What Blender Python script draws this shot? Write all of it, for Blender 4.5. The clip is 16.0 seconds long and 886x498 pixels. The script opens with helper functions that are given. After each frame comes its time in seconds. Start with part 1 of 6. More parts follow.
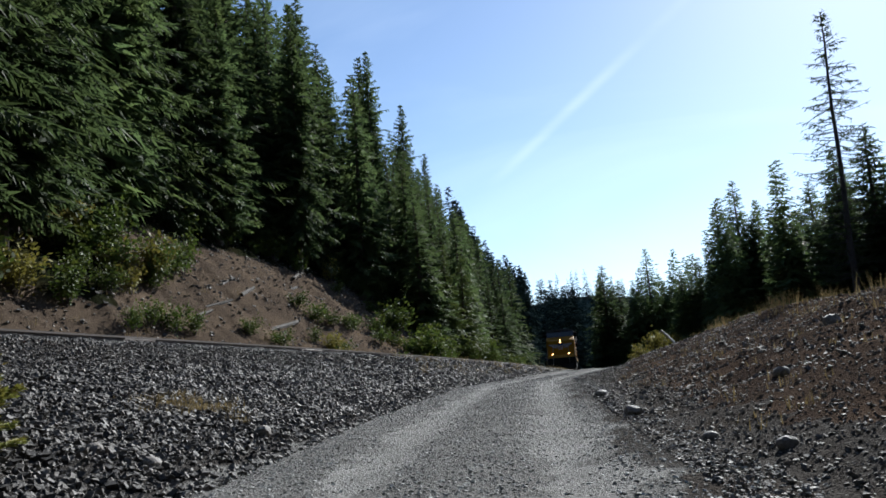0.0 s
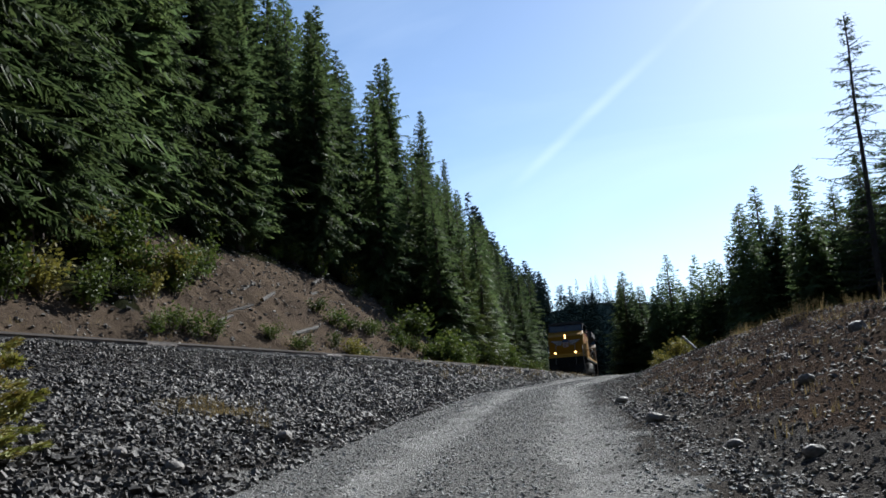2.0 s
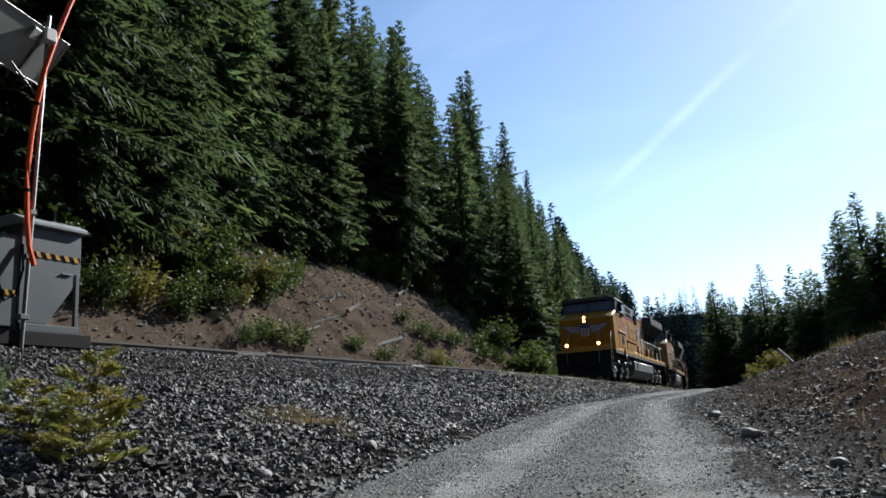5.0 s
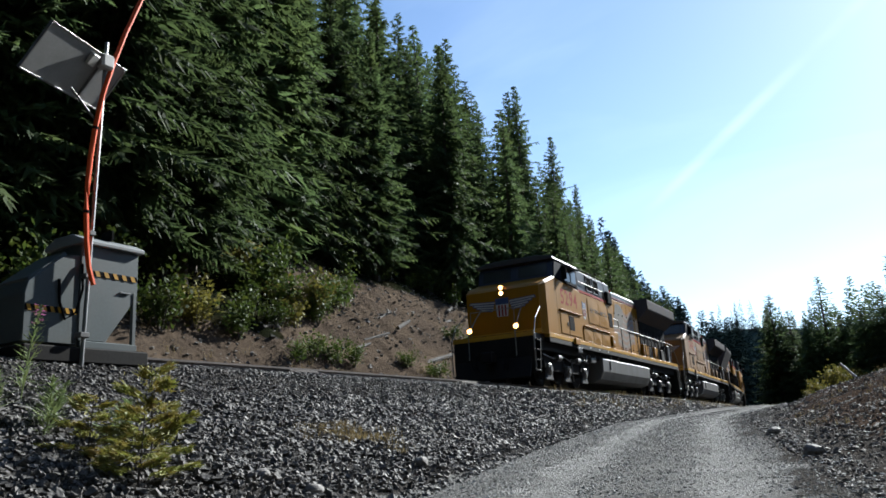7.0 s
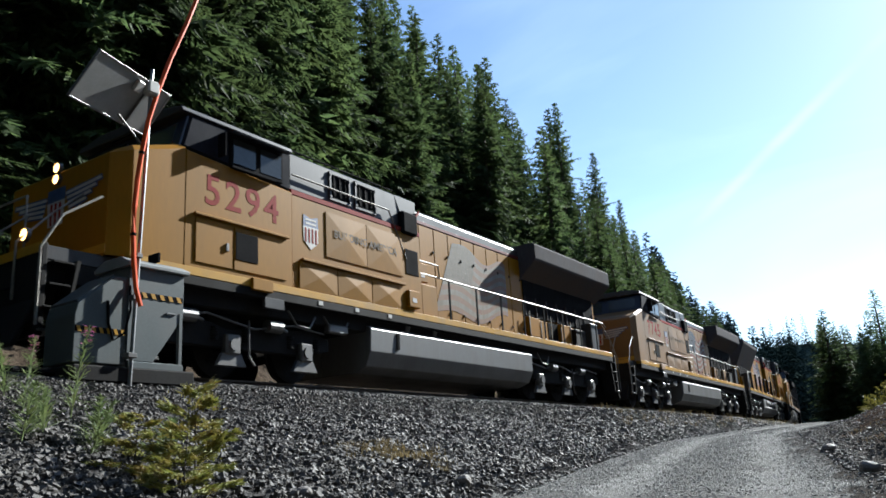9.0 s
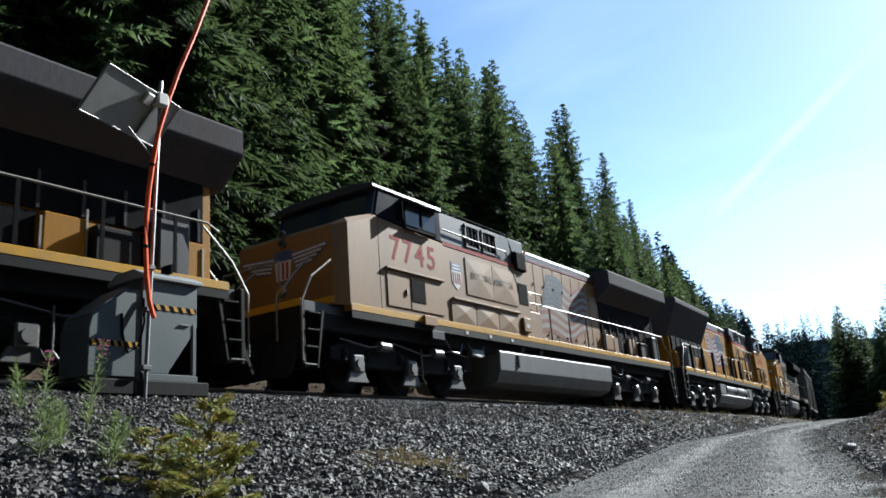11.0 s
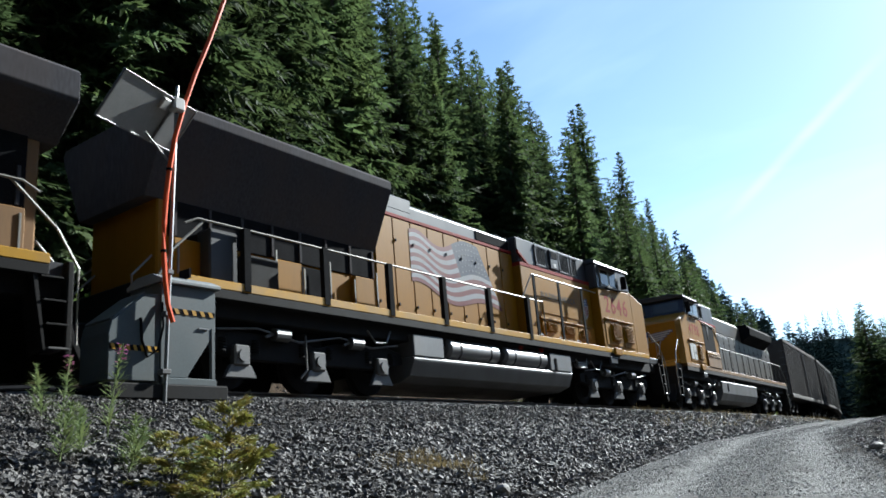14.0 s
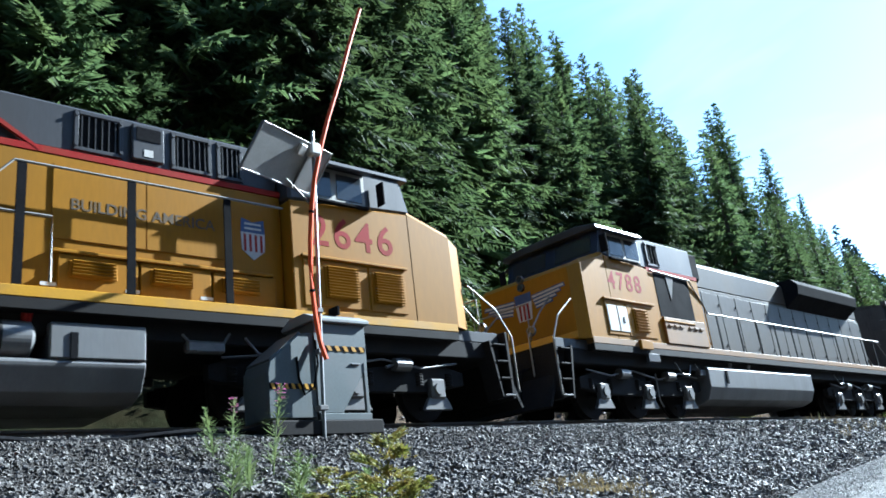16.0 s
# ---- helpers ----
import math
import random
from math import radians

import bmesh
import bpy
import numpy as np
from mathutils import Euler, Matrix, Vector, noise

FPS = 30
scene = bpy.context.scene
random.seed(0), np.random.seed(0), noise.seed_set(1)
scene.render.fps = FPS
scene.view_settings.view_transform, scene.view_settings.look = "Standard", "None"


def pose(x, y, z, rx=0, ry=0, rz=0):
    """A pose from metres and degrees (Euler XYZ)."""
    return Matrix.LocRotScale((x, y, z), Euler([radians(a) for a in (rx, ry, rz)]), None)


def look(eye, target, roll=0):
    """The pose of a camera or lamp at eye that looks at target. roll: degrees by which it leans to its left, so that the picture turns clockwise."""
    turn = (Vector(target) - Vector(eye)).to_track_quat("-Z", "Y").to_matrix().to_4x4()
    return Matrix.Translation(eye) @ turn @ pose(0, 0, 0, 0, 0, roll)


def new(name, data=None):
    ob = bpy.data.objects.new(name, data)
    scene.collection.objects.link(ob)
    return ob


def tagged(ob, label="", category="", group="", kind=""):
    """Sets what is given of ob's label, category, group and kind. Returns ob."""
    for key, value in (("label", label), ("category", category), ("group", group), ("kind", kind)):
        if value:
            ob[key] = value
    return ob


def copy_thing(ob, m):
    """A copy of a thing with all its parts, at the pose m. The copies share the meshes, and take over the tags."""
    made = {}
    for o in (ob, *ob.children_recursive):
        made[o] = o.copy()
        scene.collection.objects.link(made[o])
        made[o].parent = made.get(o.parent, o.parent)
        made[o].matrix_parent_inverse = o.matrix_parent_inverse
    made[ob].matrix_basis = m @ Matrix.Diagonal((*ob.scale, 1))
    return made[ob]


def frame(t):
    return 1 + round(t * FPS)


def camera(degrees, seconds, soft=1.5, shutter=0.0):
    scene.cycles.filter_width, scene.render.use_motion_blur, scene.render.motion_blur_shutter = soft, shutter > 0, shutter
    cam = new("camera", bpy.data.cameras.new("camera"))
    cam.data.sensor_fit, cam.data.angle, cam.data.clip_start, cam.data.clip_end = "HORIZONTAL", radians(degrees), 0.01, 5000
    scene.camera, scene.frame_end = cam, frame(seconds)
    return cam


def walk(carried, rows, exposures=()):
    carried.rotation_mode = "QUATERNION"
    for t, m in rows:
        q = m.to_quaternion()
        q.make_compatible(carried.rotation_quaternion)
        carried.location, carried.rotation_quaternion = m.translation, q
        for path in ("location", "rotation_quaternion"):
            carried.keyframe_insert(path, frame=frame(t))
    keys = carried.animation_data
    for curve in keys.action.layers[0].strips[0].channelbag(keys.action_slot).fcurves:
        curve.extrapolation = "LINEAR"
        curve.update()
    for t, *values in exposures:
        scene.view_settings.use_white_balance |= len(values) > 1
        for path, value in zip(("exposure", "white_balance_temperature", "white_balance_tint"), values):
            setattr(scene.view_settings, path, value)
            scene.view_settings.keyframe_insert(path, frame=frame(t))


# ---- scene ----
# ---- camera: held by hand beside a gravel road, panning after the train ----
EYE_ROWS = [
    (0, 0.018, -0.028, 0.904, 19.72, 10.45, 4.49), (0.5, 0.030, -0.088, 0.909, 20.00, 10.61, 3.93),
    (1, 0.031, -0.084, 0.910, 20.32, 10.58, 3.62), (1.5, 0.018, -0.055, 0.905, 20.64, 10.70, 3.62),
    (2, 0.002, -0.028, 0.907, 21.09, 10.95, 4.20), (2.5, -0.003, -0.017, 0.910, 21.45, 11.22, 4.23),
    (3, 0.003, -0.024, 0.910, 22.01, 11.43, 4.26), (3.5, 0.006, -0.019, 0.908, 22.48, 11.55, 4.04),
    (4, -0.005, 0.005, 0.906, 23.17, 11.58, 3.23), (4.2, -0.013, 0.019, 0.914, 24.10, 11.68, 3.17),
    (6.5, -0.026, 0.025, 0.881, 29.31, 12.96, 3.24), (7, -0.031, 0.045, 0.886, 30.59, 13.55, 3.39),
    (7.5, -0.031, 0.075, 0.889, 32.41, 14.07, 4.06), (8, -0.019, 0.082, 0.877, 33.60, 14.52, 3.62),
    (8.5, -0.008, 0.084, 0.870, 33.89, 14.88, 3.83), (9, -0.007, 0.087, 0.865, 33.71, 15.06, 3.54),
    (11.5, -0.065, 0.122, 0.919, 34.60, 15.42, 4.65), (12, -0.111, 0.144, 0.910, 34.34, 15.47, 3.99),
    (12.5, -0.114, 0.143, 0.905, 34.13, 15.33, 4.18), (13, -0.111, 0.138, 0.915, 34.15, 15.22, 4.14),
    (13.5, -0.104, 0.147, 0.906, 34.34, 15.36, 3.95), (14, -0.075, 0.145, 0.908, 35.72, 15.59, 4.94),
    (14.5, -0.084, 0.150, 0.903, 37.09, 16.09, 4.75), (15, -0.091, 0.172, 0.917, 38.43, 16.52, 6.01),
    (15.5, -0.130, 0.211, 0.923, 42.48, 17.29, 6.31), (16, -0.146, 0.237, 0.927, 45.92, 18.30, 7.07),
]
cam = camera(57.8, 16.0, soft=1.65, shutter=0.08)
walk(cam, [(t, pose(x, y, z, 90 + p, 0, w) @ pose(0, 0, 0, 0, 0, -r)) for t, x, y, z, w, p, r in EYE_ROWS],
     exposures=[(0, 1.12, 5950, 8), (4, 1.17, 5950, 8), (7, 1.42, 5900, 6), (9, 1.55, 5850, 5), (13, 1.56, 5750, 4), (14.5, 1.70, 5700, 3), (16, 2.50, 5100, 1)])

# ---- light: clear sky, sun ahead to the right of the line ----
SUN_AZ, SUN_EL = 12.0, 32.0   # degrees from +Y towards +X, and up
world = bpy.data.worlds.new("world")
scene.world = world
world.use_nodes = True
wn = world.node_tree.nodes
sky = wn.new("ShaderNodeTexSky")
sky.sky_type, sky.sun_disc = "NISHITA", False
sky.sun_elevation, sky.sun_rotation = radians(SUN_EL), radians(SUN_AZ)
sky.air_density, sky.dust_density, sky.ozone_density, sky.altitude = 1.0, 0.5, 0.6, 1200
wn["Background"].inputs[1].default_value = 0.072
wl = world.node_tree.links
wco, wmp, wno = wn.new("ShaderNodeTexCoord"), wn.new("ShaderNodeMapping"), wn.new("ShaderNodeTexNoise")
wmp.inputs["Scale"].default_value, wmp.inputs["Rotation"].default_value = (1.2, 3.0, 5.5), (0.5, 0.5, 0.9)
wno.inputs["Scale"].default_value, wno.inputs["Detail"].default_value, wno.inputs["Distortion"].default_value = 1.1, 6, 0.7
wra, wmi = wn.new("ShaderNodeMapRange"), wn.new("ShaderNodeMix")
wra.inputs["From Min"].default_value, wra.inputs["From Max"].default_value, wra.inputs["To Max"].default_value = 0.5, 0.8, 0.10
wmi.data_type, wmi.inputs["B"].default_value = "RGBA", (13, 13.5, 14, 1)   # thin cirrus
wl.new(wco.outputs["Generated"], wmp.inputs[0]), wl.new(wmp.outputs[0], wno.inputs["Vector"]), wl.new(wno.outputs[0], wra.inputs["Value"])
wl.new(wra.outputs[0], wmi.inputs["Factor"]), wl.new(sky.outputs[0], wmi.inputs["A"]), wl.new(wmi.outputs["Result"], wn["Background"].inputs[0])
# sun flare drawn into the sky: a thin soft streak along a great circle
FLARE_A, FLARE_B = Vector((-0.0161, 0.9072, 0.4205)), Vector((-0.1937, 0.9324, 0.3052))


def sky_node(op, a, b=None, kind="ShaderNodeMath"):
    n = wn.new(kind)
    n.operation = op
    for k, v in enumerate((a, b)):
        if v is None:
            continue
        if isinstance(v, (int, float, Vector)):
            n.inputs[k].default_value = v
        else:
            wl.new(v, n.inputs[k])
    return n.outputs["Value"]


def sky_fade(v, a, b, top):
    n = wn.new("ShaderNodeMapRange")
    n.interpolation_type = "SMOOTHSTEP"
    n.inputs["From Min"].default_value, n.inputs["From Max"].default_value, n.inputs["To Max"].default_value = a, b, top
    wl.new(v, n.inputs["Value"])
    return n.outputs[0]


aside = sky_node("ABSOLUTE", sky_node("DOT_PRODUCT", wco.outputs["Generated"], FLARE_A.cross(FLARE_B).normalized(), "ShaderNodeVectorMath"))
along = sky_node("DOT_PRODUCT", wco.outputs["Generated"], (FLARE_A + FLARE_B).normalized(), "ShaderNodeVectorMath")
flare_streak = sky_node("MULTIPLY", sky_node("SUBTRACT", 1.0, sky_fade(aside, 0.0, 0.010, 1.0)), sky_fade(along, 0.978, 0.999, 0.085))
flare_streak = sky_node("MULTIPLY", flare_streak, sky_fade(wno.outputs[0], 0.3, 0.6, 1.0))
wtr = wn.new("ShaderNodeMix")
wtr.data_type, wtr.inputs["B"].default_value = "RGBA", (15, 15, 15, 1)
wl.new(flare_streak, wtr.inputs["Factor"]), wl.new(wmi.outputs["Result"], wtr.inputs["A"]), wl.new(wtr.outputs["Result"], wn["Background"].inputs[0])
sun = new("sun", bpy.data.lights.new("sun", "SUN"))
sun.data.energy, sun.data.angle, sun.data.color = 5.0, radians(0.55), (1.0, 0.95, 0.87)
to_sun = Vector((math.sin(radians(SUN_AZ)) * math.cos(radians(SUN_EL)),
                 math.cos(radians(SUN_AZ)) * math.cos(radians(SUN_EL)), math.sin(radians(SUN_EL))))
sun.matrix_world = look(to_sun * 200, (0, 0, 0))


# ---- materials ----
def mat(name, colour, rough=0.6, metal=0.0, vary=0.25, scale=3.0, fine=40.0, bump=0.0, second=None, amount=0.5,
        emit=0.0, per_object=0.0, streak=False, trans=0.0, island=False, spec=0.4):
    """Principled surface with stains at two scales; second: the colour of the stains."""
    m = bpy.data.materials.new(name)
    m.use_nodes = True
    nodes, links = m.node_tree.nodes, m.node_tree.links
    b = nodes["Principled BSDF"]
    co = nodes.new("ShaderNodeTexCoord")
    mp = nodes.new("ShaderNodeMapping")
    links.new(co.outputs["Object"], mp.inputs[0])
    if streak:
        mp.inputs["Scale"].default_value = (1.0, 1.0, 0.18)
    n1, n2 = nodes.new("ShaderNodeTexNoise"), nodes.new("ShaderNodeTexNoise")
    for n, sc, d in ((n1, scale, 5), (n2, fine, 4)):
        n.inputs["Scale"].default_value, n.inputs["Detail"].default_value = sc, d
        links.new(mp.outputs[0], n.inputs["Vector"])
    base = (*colour, 1)
    dark = tuple(c * (1 - vary) for c in colour) + (1,)
    light = tuple(min(1, c * (1 + vary)) for c in colour) + (1,)
    r2 = nodes.new("ShaderNodeValToRGB")
    r2.color_ramp.elements[0].position, r2.color_ramp.elements[1].position = 0.3, 0.7
    r2.color_ramp.elements[0].color, r2.color_ramp.elements[1].color = dark, light
    links.new(n2.outputs[0], r2.inputs[0])
    r1 = nodes.new("ShaderNodeValToRGB")
    r1.color_ramp.elements[0].position, r1.color_ramp.elements[1].position = 0.42, 0.68
    r1.color_ramp.elements[0].color, r1.color_ramp.elements[1].color = (0, 0, 0, 1), (amount, amount, amount, 1)
    links.new(n1.outputs[0], r1.inputs[0])
    mx = nodes.new("ShaderNodeMix")
    mx.data_type = "RGBA"
    links.new(r1.outputs[0], mx.inputs["Factor"])
    links.new(r2.outputs[0], mx.inputs["A"])
    mx.inputs["B"].default_value = (*(second or tuple(c * 0.55 for c in colour)), 1)
    out = mx.outputs["Result"]
    if per_object or island:
        hs = nodes.new("ShaderNodeHueSaturation")
        rnd = nodes.new("ShaderNodeNewGeometry" if island else "ShaderNodeObjectInfo")
        mr = nodes.new("ShaderNodeMapRange")
        mr.inputs["To Min"].default_value, mr.inputs["To Max"].default_value = 1 - (per_object or 0.4), 1 + (per_object or 0.4)
        links.new(rnd.outputs["Random Per Island" if island else "Random"], mr.inputs["Value"])
        links.new(mr.outputs[0], hs.inputs["Value"])
        links.new(out, hs.inputs["Color"])
        out = hs.outputs[0]
    links.new(out, b.inputs["Base Color"])
    rr = nodes.new("ShaderNodeMapRange")
    rr.inputs["To Min"].default_value, rr.inputs["To Max"].default_value = max(0.05, rough - 0.12), min(1, rough + 0.12)
    links.new(n1.outputs[0], rr.inputs["Value"])
    links.new(rr.outputs[0], b.inputs["Roughness"])
    b.inputs["Metallic"].default_value = metal
    b.inputs["Specular IOR Level"].default_value = spec
    if bump:
        bp = nodes.new("ShaderNodeBump")
        bp.inputs["Strength"].default_value, bp.inputs["Distance"].default_value = min(1, bump), 0.03
        links.new(n2.outputs[0], bp.inputs["Height"])
        links.new(bp.outputs[0], b.inputs["Normal"])
    if emit:
        b.inputs["Emission Color"].default_value, b.inputs["Emission Strength"].default_value = base, emit
    if trans:
        tr = nodes.new("ShaderNodeBsdfTranslucent")
        links.new(out, tr.inputs["Color"])
        ms = nodes.new("ShaderNodeMixShader")
        ms.inputs[0].default_value = trans
        links.new(b.outputs[0], ms.inputs[1])
        links.new(tr.outputs[0], ms.inputs[2])
        links.new(ms.outputs[0], nodes["Material Output"].inputs["Surface"])
    return m


# surfaces of the ground: colour, stain colour, spread of the grain, size of stains, fineness of the grain
GROUND = {
    "ballast": ((0.036, 0.034, 0.033), (0.054, 0.049, 0.045), 0.5, 0.8, 30),
    "road": ((0.130, 0.127, 0.121), (0.178, 0.174, 0.166), 0.7, 2.2, 42),
    "soil": ((0.042, 0.032, 0.026), (0.074, 0.053, 0.039), 0.5, 0.9, 35),
    "bank": ((0.061, 0.047, 0.036), (0.113, 0.085, 0.061), 0.5, 0.6, 13),
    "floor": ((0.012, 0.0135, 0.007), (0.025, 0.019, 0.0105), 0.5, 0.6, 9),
    "rut": ((0.225, 0.221, 0.211), (0.15, 0.147, 0.140), 0.6, 2.4, 48),
    "shoulder": ((0.060, 0.056, 0.052), (0.046, 0.039, 0.033), 0.65, 1.4, 40),
}


def ground_material():
    m = bpy.data.materials.new("ground")
    m.use_nodes = True
    nodes, links = m.node_tree.nodes, m.node_tree.links
    b = nodes["Principled BSDF"]
    co = nodes.new("ShaderNodeTexCoord").outputs["Object"]

    def grain(sc, detail=5):
        n = nodes.new("ShaderNodeTexNoise")
        n.inputs["Scale"].default_value, n.inputs["Detail"].default_value = sc, detail
        links.new(co, n.inputs["Vector"])
        return n.outputs[0]

    def span(v, a, b, c, d):
        n = nodes.new("ShaderNodeMapRange")
        for k, q in zip(("From Min", "From Max", "To Min", "To Max"), (a, b, c, d)):
            n.inputs[k].default_value = q
        links.new(v, n.inputs["Value"])
        return n.outputs[0]

    def blend(fac, a, c):
        n = nodes.new("ShaderNodeMix")
        n.data_type = "RGBA"
        links.new(fac, n.inputs["Factor"])
        for key, v in (("A", a), ("B", c)):
            if isinstance(v, tuple):
                n.inputs[key].default_value = (*v, 1)
            else:
                links.new(v, n.inputs[key])
        return n.outputs["Result"]

    fray, out, pebble = grain(4.5, 6), None, None
    for kind, (colour, stain, spread, sc, fine) in GROUND.items():
        g = grain(fine, 6)
        dark, light = tuple(c * (1 - spread) for c in colour), tuple(c * (1 + spread) for c in colour)
        here = blend(span(grain(sc), 0.42, 0.68, 0, 0.7), blend(span(g, 0.3, 0.7, 0, 1), dark, light), stain)
        if out is None:
            out, pebble = here, grain(42, 6)
            continue
        at = nodes.new("ShaderNodeAttribute")
        at.attribute_name = "is_" + kind
        add = nodes.new("ShaderNodeMath")
        links.new(at.outputs["Fac"], add.inputs[0])
        links.new(span(fray, 0.3, 0.7, -0.32, 0.32), add.inputs[1])
        out = blend(span(add.outputs[0], 0.34, 0.66, 0, 1), out, here)
    links.new(out, b.inputs["Base Color"])
    b.inputs["Roughness"].default_value, b.inputs["Specular IOR Level"].default_value = 0.95, 0.0
    bp = nodes.new("ShaderNodeBump")
    bp.inputs["Strength"].default_value, bp.inputs["Distance"].default_value = 1.0, 0.055
    links.new(pebble, bp.inputs["Height"])
    links.new(bp.outputs[0], b.inputs["Normal"])
    return m


M_GROUND = ground_material()
M_STONE = mat("ballast_stone", (0.090, 0.084, 0.079), 0.6, per_object=0.6, vary=0.3, scale=6, fine=60, bump=0.4, island=True, spec=0.15)
M_WING = mat("wing_grey_paint", (0.05408, 0.052, 0.05616), 0.8, vary=0.2, scale=1.3, fine=30, second=(0.07072, 0.05824, 0.05408), amount=0.6, streak=True, spec=0.04)
M_RAIL = mat("rail_steel", (0.085, 0.07, 0.062), 0.5, 0.25, vary=0.25, scale=4, fine=60)
M_TIE = mat("tie_wood", (0.07, 0.06, 0.05), 0.9, vary=0.4, scale=5, fine=50, bump=0.4, per_object=0.25)
M_YELLOW = mat("yellow_paint", (0.236, 0.108, 0.003), 0.5, vary=0.06, scale=1.2, fine=25, second=(0.17, 0.082, 0.006), amount=0.55, streak=True, spec=0.12)
M_DUSTY = mat("dusty_yellow_paint", (0.170, 0.088, 0.026), 0.55, vary=0.08, scale=1.2, fine=25, second=(0.115, 0.072, 0.036), amount=0.65, streak=True, spec=0.25)
M_STRIPE = mat("yellow_stripe", (0.40, 0.21, 0.008), 0.4, vary=0.06, scale=2, fine=30, second=(0.1898, 0.1096, 0.02109), amount=0.5)
M_GREY = mat("grey_paint", (0.04064, 0.04064, 0.04341), 0.42, vary=0.1, scale=1.3, fine=30, second=(0.02772, 0.02587, 0.02494), amount=0.6, streak=True, spec=0.25)
M_DARK = mat("underframe_grime", (0.0096, 0.009, 0.009), 0.75, vary=0.3, scale=3, fine=30, second=(0.018, 0.0156, 0.0132), amount=0.6, spec=0.12)
M_TANK = mat("tank_paint", (0.099, 0.099, 0.099), 0.45, vary=0.1, scale=1.5, fine=30, second=(0.054, 0.0495, 0.045), amount=0.6, streak=True, spec=0.75)
M_BLACK = mat("black_paint", (0.010, 0.010, 0.011), 0.8, vary=0.3, scale=2, fine=30, spec=0.02)
M_RED = mat("red_paint", (0.21, 0.014, 0.012), 0.6, vary=0.15, scale=3, fine=30, second=(0.17, 0.04, 0.022), spec=0.06)
M_BLUE = mat("blue_paint", (0.035, 0.063, 0.154), 0.5, vary=0.12, scale=3, fine=30)
M_WHITE = mat("white_paint", (0.408, 0.396, 0.372), 0.5, vary=0.08, scale=3, fine=30, second=(0.3, 0.276, 0.24))
M_NAVY = mat("windshield_mask", (0.014, 0.0189, 0.042), 0.35, vary=0.1, scale=3, fine=30)
M_GLASS = mat("dark_glass", (0.03, 0.035, 0.04), 0.08, vary=0.1, scale=2, fine=20)
M_STEEL = mat("bare_steel", (0.14, 0.136, 0.132), 0.45, 0.6, vary=0.15, scale=5, fine=50)
M_PIPE = mat("handrail_steel", (0.20, 0.19, 0.165), 0.5, 0.2, vary=0.12, scale=5, fine=50)
M_BULB = mat("lamp_filament", (1.0, 0.48, 0.13), 0.3, emit=4.0, vary=0.02)
M_HOPPER = mat("hopper_paint", (0.062, 0.053, 0.047), 0.7, vary=0.2, scale=1.4, fine=25, second=(0.085, 0.075, 0.066), amount=0.7, streak=True, spec=0.15)
M_BARK = mat("bark", (0.075, 0.058, 0.046), 0.95, vary=0.4, scale=3, fine=30, bump=0.6)
M_NEEDLE = mat("needles", (0.050, 0.075, 0.029), 0.7, spec=0.2, vary=0.4, scale=0.5, fine=7, second=(0.070, 0.089, 0.027), amount=0.6, per_object=0.4, trans=0.5)
M_NEEDLE_Y = mat("needles_young", (0.068, 0.096, 0.024), 0.75, vary=0.35, scale=0.8, fine=9, second=(0.096, 0.112, 0.028), amount=0.6, per_object=0.25, trans=0.3)
M_TWIG = mat("dead_twigs", (0.06, 0.052, 0.048), 0.95, vary=0.3, scale=3, fine=20)
M_LEAF = mat("shrub_leaves", (0.046, 0.072, 0.015), 0.6, vary=0.4, scale=2.0, fine=14, second=(0.095, 0.100, 0.017), amount=0.6, per_object=0.3, trans=0.35, spec=0.12)
M_LEAF_Y = mat("yellowing_leaves", (0.15, 0.13, 0.028), 0.6, vary=0.4, scale=2.0, fine=14, second=(0.08, 0.10, 0.022), amount=0.6, per_object=0.25, trans=0.35, spec=0.12)
M_GRASS = mat("dry_grass", (0.19, 0.145, 0.07), 0.8, vary=0.4, scale=3, fine=20, second=(0.13, 0.10, 0.045), amount=0.7, trans=0.3, spec=0.1)
M_SAPLING = mat("sapling_needles", (0.16, 0.175, 0.035), 0.7, vary=0.4, scale=6, fine=30, second=(0.24, 0.13, 0.03), amount=0.6, trans=0.3)
M_WEED = mat("weed_leaves", (0.15, 0.20, 0.08), 0.6, vary=0.35, scale=5, fine=30, second=(0.19, 0.18, 0.06), amount=0.5, trans=0.35)
M_PINK = mat("pink_petals", (0.55, 0.17, 0.36), 0.6, vary=0.2, scale=6, fine=30, trans=0.3)
M_BOX = mat("box_galvanised", (0.06069, 0.07369, 0.07586), 0.5, 0.15, vary=0.08, scale=2.0, fine=30, second=(0.06502, 0.06936, 0.06936), amount=0.6)
M_ALU = mat("aluminium", (0.24, 0.24, 0.24), 0.38, 0.7, vary=0.08, scale=4, fine=40)
M_PANEL = mat("panel_back", (0.21, 0.21, 0.2048), 0.5, vary=0.06, scale=2, fine=30)
M_ORANGE = mat("orange_plastic", (0.62, 0.075, 0.014), 0.55, vary=0.05, scale=4, fine=40, second=(0.52, 0.10, 0.03), spec=0.12)
M_LOG = mat("weathered_wood", (0.026, 0.021, 0.017), 0.9, vary=0.35, scale=4, fine=30, bump=0.5)
# Blue-green wood colour with the haze of distance mixed in.
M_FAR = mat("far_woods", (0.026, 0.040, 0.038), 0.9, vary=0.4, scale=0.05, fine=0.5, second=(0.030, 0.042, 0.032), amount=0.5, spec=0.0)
# The ridge's blue base colour replaces real haze.
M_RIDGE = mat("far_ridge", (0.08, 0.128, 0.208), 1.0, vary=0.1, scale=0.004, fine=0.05)


